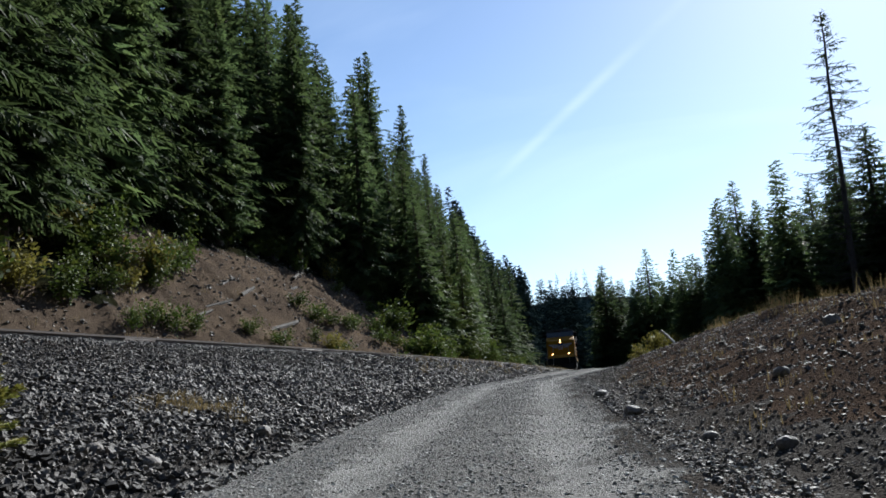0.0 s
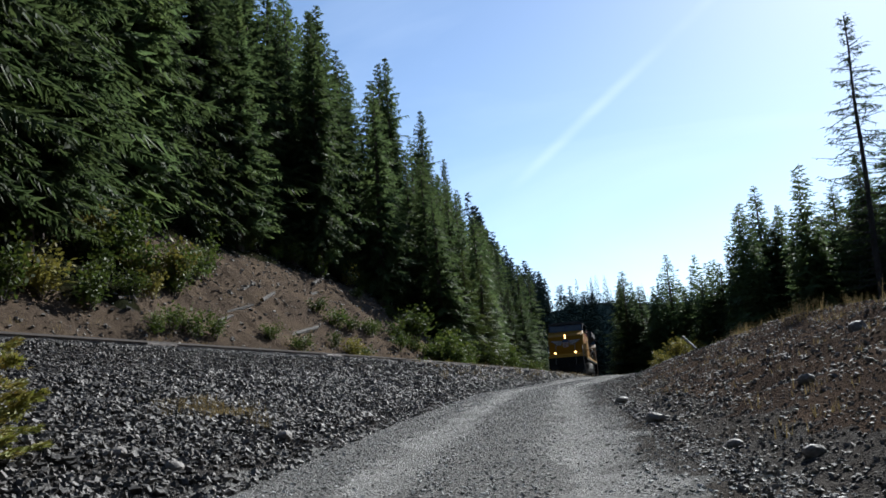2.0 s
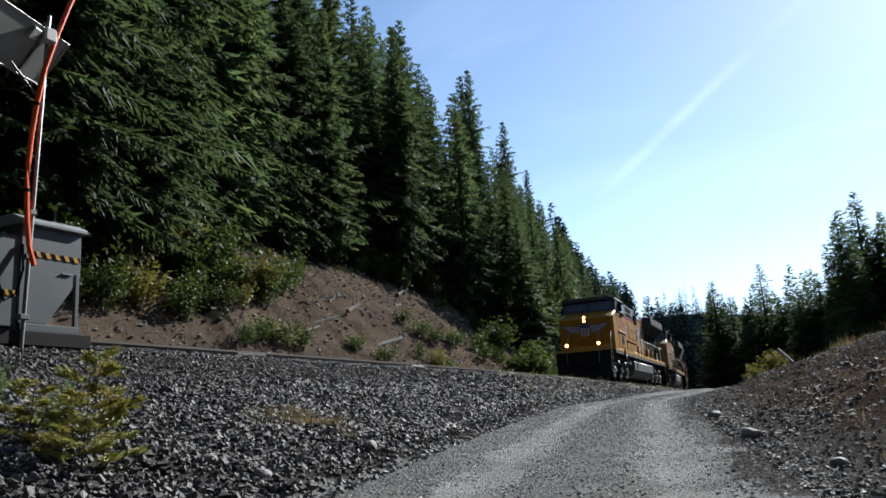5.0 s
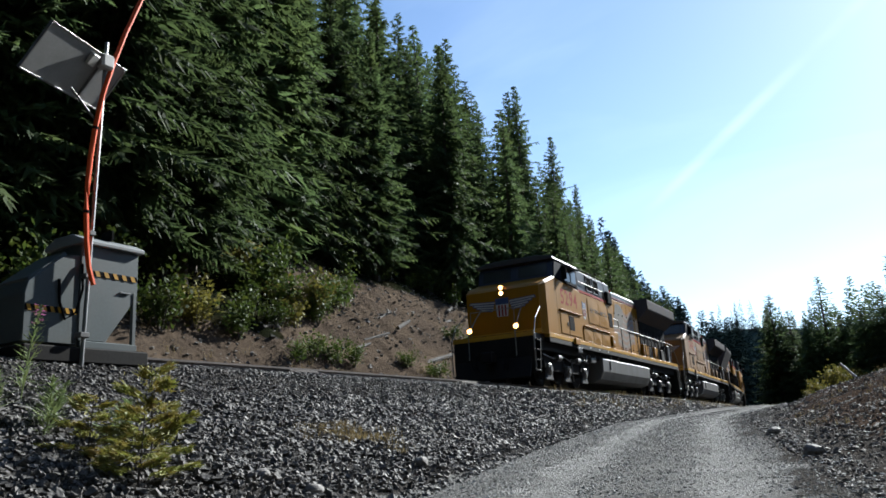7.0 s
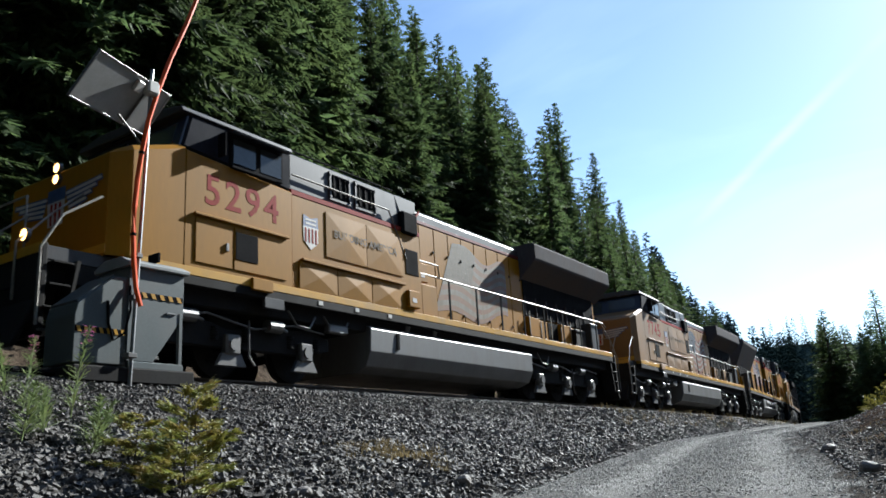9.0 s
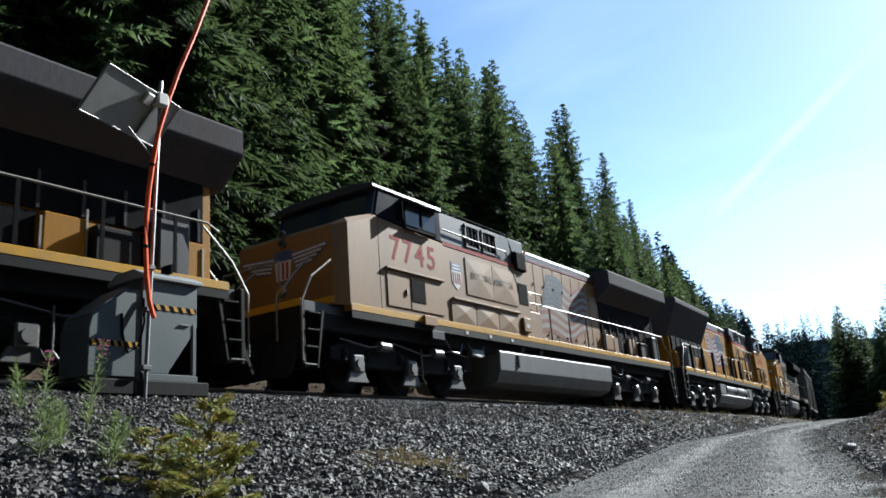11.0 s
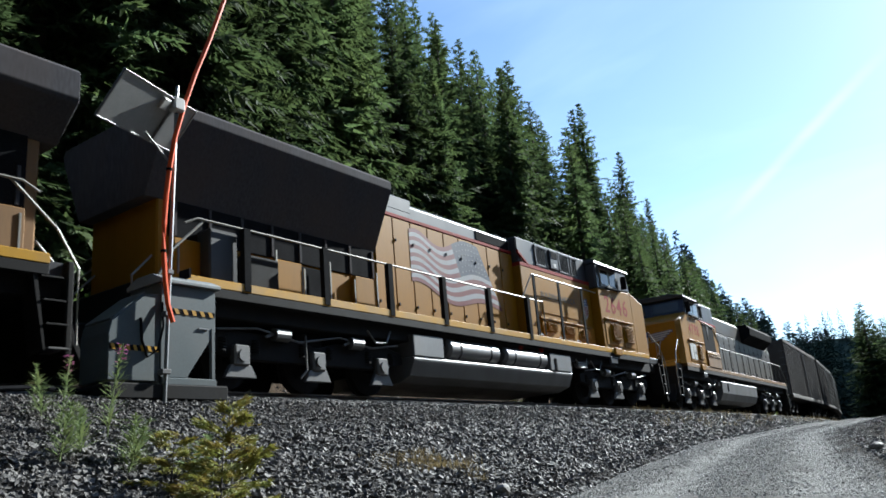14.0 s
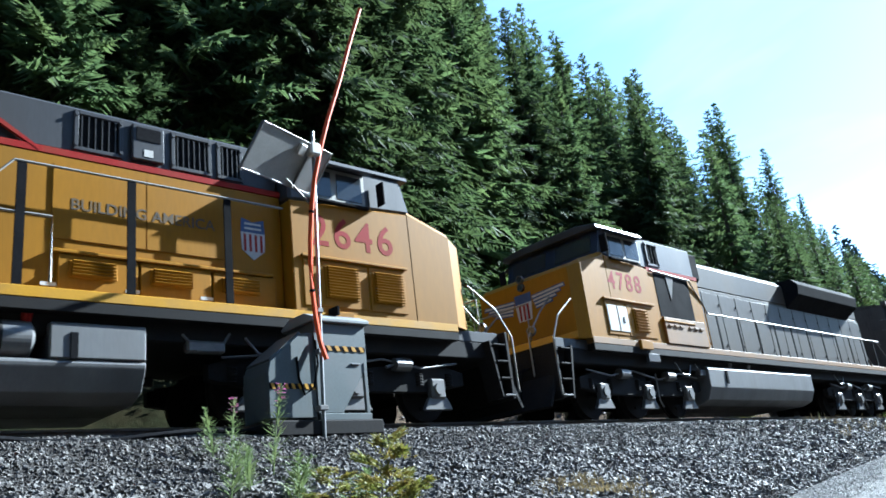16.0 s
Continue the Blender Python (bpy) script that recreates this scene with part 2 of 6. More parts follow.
# ---- small mesh tools ----
def part(name, bm, material, parent=None, label=""):
    me = bpy.data.meshes.new(name)
    bm.to_mesh(me)
    bm.free()
    for m in material if isinstance(material, (list, tuple)) else [material]:
        me.materials.append(m)
    ob = new(name, me)
    ob.parent = parent
    if label:
        ob["label"] = label
    return ob


def same_part(name, me, parent, m=None):
    ob = new(name, me)
    ob.parent = parent
    if m is not None:
        ob.matrix_basis = m
    return ob


def thing(name, label, category, group="", kind="", m=None):
    ob = tagged(new(name), label, category, group, kind)
    if m is not None:
        ob.matrix_basis = m
    return ob


def from_arrays(name, verts, faces, material, smooth=False):
    """A mesh object from numpy arrays: verts (n, 3), faces (m, k)."""
    me = bpy.data.meshes.new(name)
    k = faces.shape[1]
    me.vertices.add(len(verts)), me.loops.add(faces.size), me.polygons.add(len(faces))
    me.vertices.foreach_set("co", np.ascontiguousarray(verts, dtype=np.float32).ravel())
    me.loops.foreach_set("vertex_index", np.ascontiguousarray(faces, dtype=np.int32).ravel())
    me.polygons.foreach_set("loop_start", np.arange(0, faces.size, k, dtype=np.int32))
    me.polygons.foreach_set("loop_total", np.full(len(faces), k, dtype=np.int32))
    me.update(calc_edges=True)
    me.polygons.foreach_set("use_smooth", np.full(len(faces), smooth))
    for m in material if isinstance(material, (list, tuple)) else [material]:
        me.materials.append(m)
    return me


def box(bm, x0, x1, y0, y1, z0, z1, bevel=0.0, m=None):
    r = bmesh.ops.create_cube(bm, size=1)
    t = Matrix.Translation(((x0 + x1) / 2, (y0 + y1) / 2, (z0 + z1) / 2)) @ Matrix.Diagonal((abs(x1 - x0), abs(y1 - y0), abs(z1 - z0), 1))
    bmesh.ops.transform(bm, matrix=(m @ t) if m is not None else t, verts=r["verts"])
    if bevel:
        bmesh.ops.bevel(bm, geom=list({e for v in r["verts"] for e in v.link_edges}), offset=bevel, segments=1, affect="EDGES")
    return bm


def rod(bm, p, q, r, seg=8, r2=None):
    p, q = Vector(p), Vector(q)
    d = q - p
    res = bmesh.ops.create_cone(bm, cap_ends=True, segments=seg, radius1=r, radius2=r if r2 is None else r2, depth=d.length)
    bmesh.ops.transform(bm, matrix=Matrix.Translation((p + q) / 2) @ d.to_track_quat("Z", "Y").to_matrix().to_4x4(), verts=res["verts"])
    return bm


def pipe(bm, pts, r, seg=6):
    """A bent pipe through the points."""
    pts = [Vector(p) for p in pts]
    rings = []
    for i, p in enumerate(pts):
        d = (pts[min(i + 1, len(pts) - 1)] - pts[max(i - 1, 0)]).normalized()
        q = d.to_track_quat("Z", "Y")
        rings.append([bm.verts.new(p + q @ Vector((r * math.cos(a), r * math.sin(a), 0))) for a in (2 * math.pi * k / seg for k in range(seg))])
    for a, b in zip(rings, rings[1:]):
        for k in range(seg):
            bm.faces.new((a[k], a[(k + 1) % seg], b[(k + 1) % seg], b[k]))
    bm.faces.new(rings[0][::-1]), bm.faces.new(rings[-1])
    return bm


def prism(bm, outline, x0, x1, bevel=0.0):
    """Extrudes an outline of (y, z) from x0 to x1."""
    a = [bm.verts.new((x0, y, z)) for y, z in outline]
    b = [bm.verts.new((x1, y, z)) for y, z in outline]
    fs = [bm.faces.new(a), bm.faces.new(b[::-1])]
    for i in range(len(a)):
        j = (i + 1) % len(a)
        fs.append(bm.faces.new((a[i], b[i], b[j], a[j])))
    bmesh.ops.recalc_face_normals(bm, faces=fs)
    if bevel:
        bmesh.ops.bevel(bm, geom=list({e for f in fs for e in f.edges}), offset=bevel, segments=1, affect="EDGES")
    return bm


def cross_prism(bm, outline, y0, y1, bevel=0.0):
    """Extrudes an outline of (x, z) along y."""
    a = [bm.verts.new((x, y0, z)) for x, z in outline]
    b = [bm.verts.new((x, y1, z)) for x, z in outline]
    fs = [bm.faces.new(a), bm.faces.new(b[::-1])]
    for i in range(len(a)):
        j = (i + 1) % len(a)
        fs.append(bm.faces.new((a[i], b[i], b[j], a[j])))
    bmesh.ops.recalc_face_normals(bm, faces=fs)
    if bevel:
        bmesh.ops.bevel(bm, geom=list({e for f in fs for e in f.edges}), offset=bevel, segments=1, affect="EDGES")
    return bm


def lettering(name, text, size, material, parent, m, label=""):
    cu = bpy.data.curves.new(name, "FONT")
    cu.body, cu.size, cu.extrude, cu.align_x, cu.align_y = text, size, 0.001, "CENTER", "CENTER"
    cu.offset = 0.012 * size
    cu.resolution_u = 3
    tmp = bpy.data.objects.new(name, cu)
    me = bpy.data.meshes.new_from_object(tmp)
    bpy.data.objects.remove(tmp)
    me.materials.clear()
    me.materials.append(material)
    ob = new(name, me)
    ob.parent, ob.matrix_basis = parent, m
    if label:
        ob["label"] = label
    return ob


# ---- the lie of the land ----
D, CURVE, RAIL_Z = 12.2, 1 / 469.0, 2.59   # track centre beside the camera, its curvature, top of rail


def track_x(s):
    u = min(max(s - 10, 0), 190)
    return -D - CURVE * u * u / 2 - (CURVE * 190 * (s - 200) if s > 200 else 0)


def track_turn(s):
    return math.degrees(math.atan(CURVE * min(max(s - 10, 0), 190)))


def on_track(s, flip=False):
    return pose(track_x(s), s, RAIL_Z, 0, 0, track_turn(s) + (180 if flip else 0))


ROAD_Y = [-60, -10, 0, 4.5, 7, 12, 22, 44, 60, 90, 200]
ROAD_X = [2, 0.2, -0.9, -1.7, -2.35, -3.6, -5.9, -8.0, -8.8, -9.5, -20]
ROAD_Z = [-0.6, -0.1, 0.12, 0.32, 0.43, 0.68, 1.1, 1.80, 1.85, 1.4, 0.5]


def smooth(a, b, v):
    t = min(1, max(0, (v - a) / (b - a)))
    return t * t * (3 - 2 * t)


def road_x(y):
    return float(np.interp(y, ROAD_Y, ROAD_X))


def road_z(y):
    return float(np.interp(y, ROAD_Y, ROAD_Z))


def ground_z(x, y):
    """Height of the ground, and which surface it is."""
    xt, xr, zr = track_x(y), road_x(y), road_z(y)
    n = noise.noise(Vector((x * 0.35, y * 0.35, 3.1)))
    n2 = noise.noise(Vector((x * 1.7, y * 1.7, 7.7)))
    bed = RAIL_Z - 0.20
    if x < xt - 1.9:
        u = xt - 1.9 - x
        if u < 1.7:
            return bed - 0.30 * u * (1 if u < 0.9 else 0.9 / u) + 0.05 * n2, "ballast"
        u -= 1.7
        steep = 0.90 - 0.26 * smooth(56, 76, y)
        top = 8.5
        z = bed - 0.27 + steep * min(u, top) + 0.46 * min(max(u - top, 0), 60) + 0.2 * max(u - top - 60, 0)
        z += n * 0.55 * smooth(0, 4, u) + n2 * 0.2 * smooth(0, 1, u)
        limit = 3.0 + 4.8 * smooth(19, 27, y) * (1 - smooth(48, 60, y))
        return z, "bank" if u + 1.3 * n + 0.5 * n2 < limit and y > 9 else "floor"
    if x < xt + 0.95:
        return bed + 0.02 * n2, "ballast"
    left, right = xr - 2.0, xr + 1.9
    shoulder, brow = RAIL_Z - 0.215, RAIL_Z - 0.42
    if x < xt + 1.5:
        return bed + (shoulder - bed) * (x - xt - 0.95) / 0.55 + 0.015 * n2, "ballast"
    if x < xt + 2.6:
        return shoulder + (brow - shoulder) * (x - xt - 1.5) / 1.1 + 0.015 * n2, "ballast"
    if x < left:
        w = max(left - (xt + 2.6), 0.3)
        f = (x - xt - 2.6) / w
        z = brow + (zr - brow) * (f + 0.04 * math.sin(math.pi * 2 * f))
        return z + 0.06 * n2 * min(1, f * 6) + 0.05 * n * min(1, f * 4), "ballast" if f < 0.97 + 0.06 * n2 else "road"
    if x < right:
        v = x - xr
        rut = -0.05 * (math.exp(-((v + 0.8) / 0.28) ** 2) + math.exp(-((v - 0.8) / 0.28) ** 2))
        return zr + 0.03 + rut + 0.015 * n2, "rut" if min(abs(v - 0.8), abs(v + 0.8)) < 0.28 + 0.4 * n2 + 0.25 * n else "shoulder" if v > 1.3 + 0.35 * n2 else "road"
    v = x - right
    z = zr + 0.29 * min(v, 4.3) + 0.10 * max(v - 4.3, 0) * (1 if v < 40 else 40 / v)
    z += (0.10 * n + 0.07 * n2) * smooth(0, 1.5, v)
    z += 0.6 * min(max(x - 12, 0), 60) * (1 - smooth(1.0, 2.2, y / max(x, 1)))   # unseen added hill, raised to block sky light
    return z, "soil" if v > 0.55 + 0.5 * n2 + 0.6 * n else "shoulder"


def lines(spans):
    out = []
    for a, b, step in spans:
        out += list(np.arange(a, b, step))
    return out


def build_ground():
    xs = lines([(-900, -140, 40), (-140, -60, 6), (-60, -30, 1.2), (-30, -15, 0.3), (-15, 6, 0.14), (6, 20, 0.8), (20, 80, 5), (80, 961, 40)])
    ys = lines([(-300, -40, 20), (-40, -8, 2), (-8, 2, 0.5), (2, 30, 0.14), (30, 70, 0.5), (70, 130, 2), (130, 300, 8), (300, 1501, 50)])
    verts, tags = [], []
    for y in ys:
        for x in xs:
            z, k = ground_z(x, y)
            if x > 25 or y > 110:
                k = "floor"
            verts.append((x, y, z)), tags.append(k)
    nx, ny = len(xs), len(ys)
    idx = np.arange(nx * ny).reshape(ny, nx)
    faces = np.stack([idx[:-1, :-1], idx[:-1, 1:], idx[1:, 1:], idx[1:, :-1]], -1).reshape(-1, 4)
    me = from_arrays("ground", np.array(verts), faces, M_GROUND, True)
    for kind in GROUND:
        if kind != "ballast":
            me.attributes.new("is_" + kind, "FLOAT", "POINT").data.foreach_set("value", np.array([k == kind or kind == "road" and k in ("rut", "shoulder") for k in tags], dtype=np.float32))
    tagged(new("ground", me), "grey ballast slope, gravel road and brown earth banks", "ground", kind="structure")


build_ground()


# ---- the railway track ----
def build_track():
    track = thing("railway_track", "single railway track with rusty rails on grey ballast", "railway track", kind="structure")
    outline = [(-0.036, 0), (0.036, 0), (0.036, -0.035), (0.009, -0.05), (0.009, -0.14), (0.075, -0.16), (0.075, -0.175), (-0.075, -0.175), (-0.075, -0.16), (-0.009, -0.14), (-0.009, -0.05), (-0.036, -0.035)]
    for side in (-0.7535, 0.7535):
        bm = bmesh.new()
        rings = []
        for s in lines([(-60, 10, 10), (10, 200, 4), (200, 401, 50)]):
            m = on_track(s)
            rings.append([bm.verts.new(m @ Vector((side + a, 0, b))) for a, b in outline])
        for a, b in zip(rings, rings[1:]):
            for k in range(len(outline)):
                j = (k + 1) % len(outline)
                bm.faces.new((a[k], b[k], b[j], a[j]))
        bmesh.ops.recalc_face_normals(bm, faces=bm.faces[:])
        part("rail", bm, M_RAIL, track)
    bm = box(bmesh.new(), -1.3, 1.3, -0.115, 0.115, -0.36, -0.178, 0.01)
    tie = part("tie", bm, M_TIE, track)
    tie.matrix_basis = on_track(-6)
    for i in range(1, 150):
        same_part("tie", tie.data, track, on_track(-6 + 0.5 * i) @ pose(random.uniform(-.03, .03), 0, 0, 0, 0, random.uniform(-1, 1)))
    bm = bmesh.new()
    for k in (-1, 1):
        box(bm, 0.7535 + k * 0.045 - 0.012, 0.7535 + k * 0.045 + 0.012, -0.45, 0.45, -0.135, -0.045, 0.006)
        for b in (-0.33, -0.12, 0.12, 0.33):
            rod(bm, (0.7535 + k * 0.055, b, -0.09), (0.7535 + k * 0.095, b, -0.09), 0.018, 6)
    bar = part("joint_bar", bm, M_RAIL, track)
    bar.matrix_basis = on_track(8.6)
    for s in (13.2, 20.5, 28.0, 35.5):
        same_part("joint_bar", bar.data, track, on_track(s))


build_track()


# ---- trees ----
def conifer_mesh(seed, h, width, boughs, twigs, bare=0.1, droop=0.35, ragged=0.3, coarse=1.0):
    """Trunk mesh and crown mesh of a fir: drooping boughs up a tapering trunk, each a flat frond of small twigs."""
    rng = random.Random(seed)
    bm = bmesh.new()
    lean = [(0, 0)]
    for i in range(6):
        lean.append((lean[-1][0] + rng.uniform(-.05, .05), lean[-1][1] + rng.uniform(-.05, .05)))
    rad = h * 0.011 + 0.04
    rings = []
    for i in range(7):
        f = i / 6
        r = rad * (1 - f) ** 0.8 + 0.012
        rings.append([bm.verts.new((lean[i][0] + r * math.cos(a), lean[i][1] + r * math.sin(a), h * f * 0.98 - 0.8 * (i == 0))) for a in (k * 2 * math.pi / 7 for k in range(7))])
    for a, b in zip(rings, rings[1:]):
        for k in range(7):
            bm.faces.new((a[k], a[(k + 1) % 7], b[(k + 1) % 7], b[k]))
    verts, faces = [], []

    def kite(p, d, side, ln, wd):
        i = len(verts)
        verts.extend([p - side * wd, p + side * wd, p + d * ln + Vector((0, 0, -ln * 0.15))])
        faces.append((i, i + 1, i + 2))

    bulge = [rng.uniform(1 - ragged * 0.6, 1 + ragged * 0.4) for _ in range(12)]
    for w in range(boughs):
        q = 1 - (1 - (w + rng.random()) / boughs) ** 0.82
        f = min(0.985, bare + (1 - bare) * q)
        a = w * 2.39996 + rng.uniform(-.5, .5)
        sector = bulge[int((a % 6.2832) / 6.2832 * 4) * 3 + min(2, int(q * 3))]
        ln = (width * (1 - q) ** 0.86 * (0.65 + 0.35 * min(1, q * 5 + 0.2)) * sector + 0.22) * (1 - ragged * rng.random() ** 0.7) * 1.08
        c = Vector((float(np.interp(f * 6, range(7), [v[0] for v in lean])), float(np.interp(f * 6, range(7), [v[1] for v in lean])), f * h))
        rise = 0.75 * q * q - droop * (1 - q) + rng.uniform(-.15, .15)
        out = Vector((math.cos(a), math.sin(a), rise)).normalized()
        side = Vector((-math.sin(a), math.cos(a), 0))
        over = out.cross(side)
        i = len(verts)
        verts.extend([c - side * 0.03, c + side * 0.03, c + out * ln * 0.9 + Vector((0, 0, -0.13 * ln))])
        faces.append((i, i + 1, i + 2))
        n = max(3, int(twigs * (0.2 + 0.8 * min(1, ln / width))))
        roll = rng.uniform(-1.0, 1.0)
        for k in range(n):
            g = 0.10 + 0.90 * (k + rng.uniform(.1, .9)) / n
            p = c + out * ln * g + Vector((0, 0, -0.16 * ln * g * g))
            size = (0.30 * ln * (1.05 - g) ** 0.8 * min(1, 2.6 / ln) + 0.15) * coarse * rng.uniform(.65, 1.3)
            for sg in (-1, 1):
                d = (out * rng.uniform(.45, .95) + side * sg * rng.uniform(.45, 1.0) + over * (sg * roll * .6 + rng.uniform(-.35, .35)) + Vector((0, 0, rng.uniform(-.9, .15)))).normalized()
                s2 = (d.cross(over) + over * rng.uniform(-1.0, 1.0)).normalized()
                kite(p, d, s2, size, size * rng.uniform(.10, .18) + 0.02 * coarse)
        kite(c + out * ln * 0.8 + Vector((0, 0, -0.10 * ln)), out, side, ln * 0.25 + 0.1, ln * 0.03 + 0.03)
    for s in (Vector((1, 0, 0)), Vector((0, 1, 0))):
        kite(Vector((lean[6][0], lean[6][1], h * 0.95)), Vector((0, 0, 1)), s, h * 0.05 + 0.2, 0.05)
    trunk = bpy.data.meshes.new("trunk")
    bm.to_mesh(trunk)
    bm.free()
    trunk.materials.append(M_BARK)
    crown = from_arrays("crown", np.array([tuple(v) for v in verts]), np.array(faces), M_NEEDLE)
    return trunk, crown


def snag_mesh(seed, h):
    """A half-dead fir: a bare trunk with crooked drooping branches and a few thin sprays left on them."""
    rng = random.Random(seed)
    bm = bmesh.new()
    pts = [Vector((rng.uniform(-.04, .04), rng.uniform(-.04, .04), h * k / 9)) for k in range(10)]
    for k, (p, q) in enumerate(zip(pts, pts[1:])):
        rod(bm, p, q, 0.17 * (1 - k / 9.6) + 0.02, 7, 0.17 * (1 - (k + 1) / 9.6) + 0.02)
    verts, faces = [], []
    for w in range(230):
        q = 0.10 + 0.89 * (w + rng.random()) / 230
        a = rng.uniform(0, 6.2832)
        ln = (0.35 + 1.9 * min(1, (1 - q) * 2.2) ** 0.8) * rng.uniform(.45, 1.1)
        c = Vector((0, 0, q * h))
        out = Vector((math.cos(a), math.sin(a), rng.uniform(-.35, .25) + 0.5 * (q > .9))).normalized()
        mid, tip = c + out * ln * .55, c + out * ln + Vector((0, 0, rng.uniform(-.1, .22) * ln))
        rod(bm, c, mid, 0.022, 4, 0.014)
        rod(bm, mid, tip, 0.014, 4, 0.005)
        side = Vector((-math.sin(a), math.cos(a), 0))
        full = rng.random() < (0.75 if q < .82 else .3)
        for k in range(rng.randint(20, 36) if full else 6):
            g = rng.uniform(.25, 1.0)
            p = c.lerp(mid, g / .55) if g < .55 else mid.lerp(tip, (g - .55) / .45)
            d = (out * .5 + side * rng.uniform(-1, 1) + Vector((0, 0, rng.uniform(-1.0, .2)))).normalized()
            s2 = d.cross(Vector((rng.gauss(0, 1), rng.gauss(0, 1), rng.gauss(0, 1)))).normalized()
            i = len(verts)
            sz = rng.uniform(.14, .36)
            verts.extend([p - s2 * .022, p + s2 * .022, p + d * sz])
            faces.append((i, i + 1, i + 2))
    trunk = bpy.data.meshes.new("trunk")
    bm.to_mesh(trunk)
    bm.free()
    trunk.materials.append(M_TWIG)
    return trunk, from_arrays("crown", np.array([tuple(v) for v in verts]), np.array(faces), M_NEEDLE)


def tree_of(meshes, x, y, scale, turn, label, group, needle=None, wide=1.0, sink=0.2, lean=0.0):
    z, _ = ground_z(x, y)
    ob = thing("fir_tree", label, "tree", group)
    ob.matrix_basis = pose(x, y, z - sink, lean, 0, turn) @ Matrix.Diagonal((scale * wide, scale * wide, scale, 1))
    for nm, me in zip(("trunk", "crown"), meshes):
        o = same_part(nm, me, ob)
        if needle and nm == "crown":
            o.material_slots[0].link = "OBJECT"
            o.material_slots[0].material = needle
    return ob


FIRS_NEAR = [conifer_mesh(10 + i, 20, 3.9 + 0.5 * (i % 3), 370, 28, bare=0.06 + 0.04 * (i % 2), droop=0.3 + 0.14 * (i % 3), ragged=0.55) for i in range(5)]
FIRS_MID = [conifer_mesh(30 + i, 20, 3.6 + 0.5 * (i % 3), 230, 16, bare=0.03, droop=0.25 + 0.14 * (i % 2), ragged=0.42, coarse=1.3) for i in range(6)]
FIRS_FAR = [conifer_mesh(70 + i, 20, 3.3, 150, 8, bare=0.0, droop=0.3, ragged=0.5, coarse=2.0) for i in range(2)]
FIRS_TINY = [conifer_mesh(80 + i, 20, 3.6, 44, 3, bare=0.0, droop=0.3, ragged=0.4, coarse=3.0) for i in range(2)]
LIGHT_BLOCKERS = []
LOOSE = []   # trees too far to tell apart: x, y, height, width, turn

# skyline of the wooded hill: bearing left of the line's direction in degrees, and slope of the sight line
SKY_B = [9.7, 11.3, 14.3, 16, 17, 18, 19, 20.6, 21.6, 22.4, 23.9, 24.7, 26, 27.2, 28.3, 30, 33.4, 50, 90]
SKY_T = [0.112, 0.118, 0.148, 0.169, 0.19, 0.22, 0.255, 0.29, 0.30, 0.33, 0.39, 0.43, 0.43, 0.43, 0.49, 0.53, 0.58, 1.0, 1.35]


def tree_height(x, y, want):
    """The height that keeps a tree on the hill below the skyline."""
    z, _ = ground_z(x, y)
    r = math.hypot(x, y)
    cap = float(np.interp(math.degrees(math.atan2(-x, y)), SKY_B, SKY_T)) * r + 0.9 - z
    return min(want, cap)


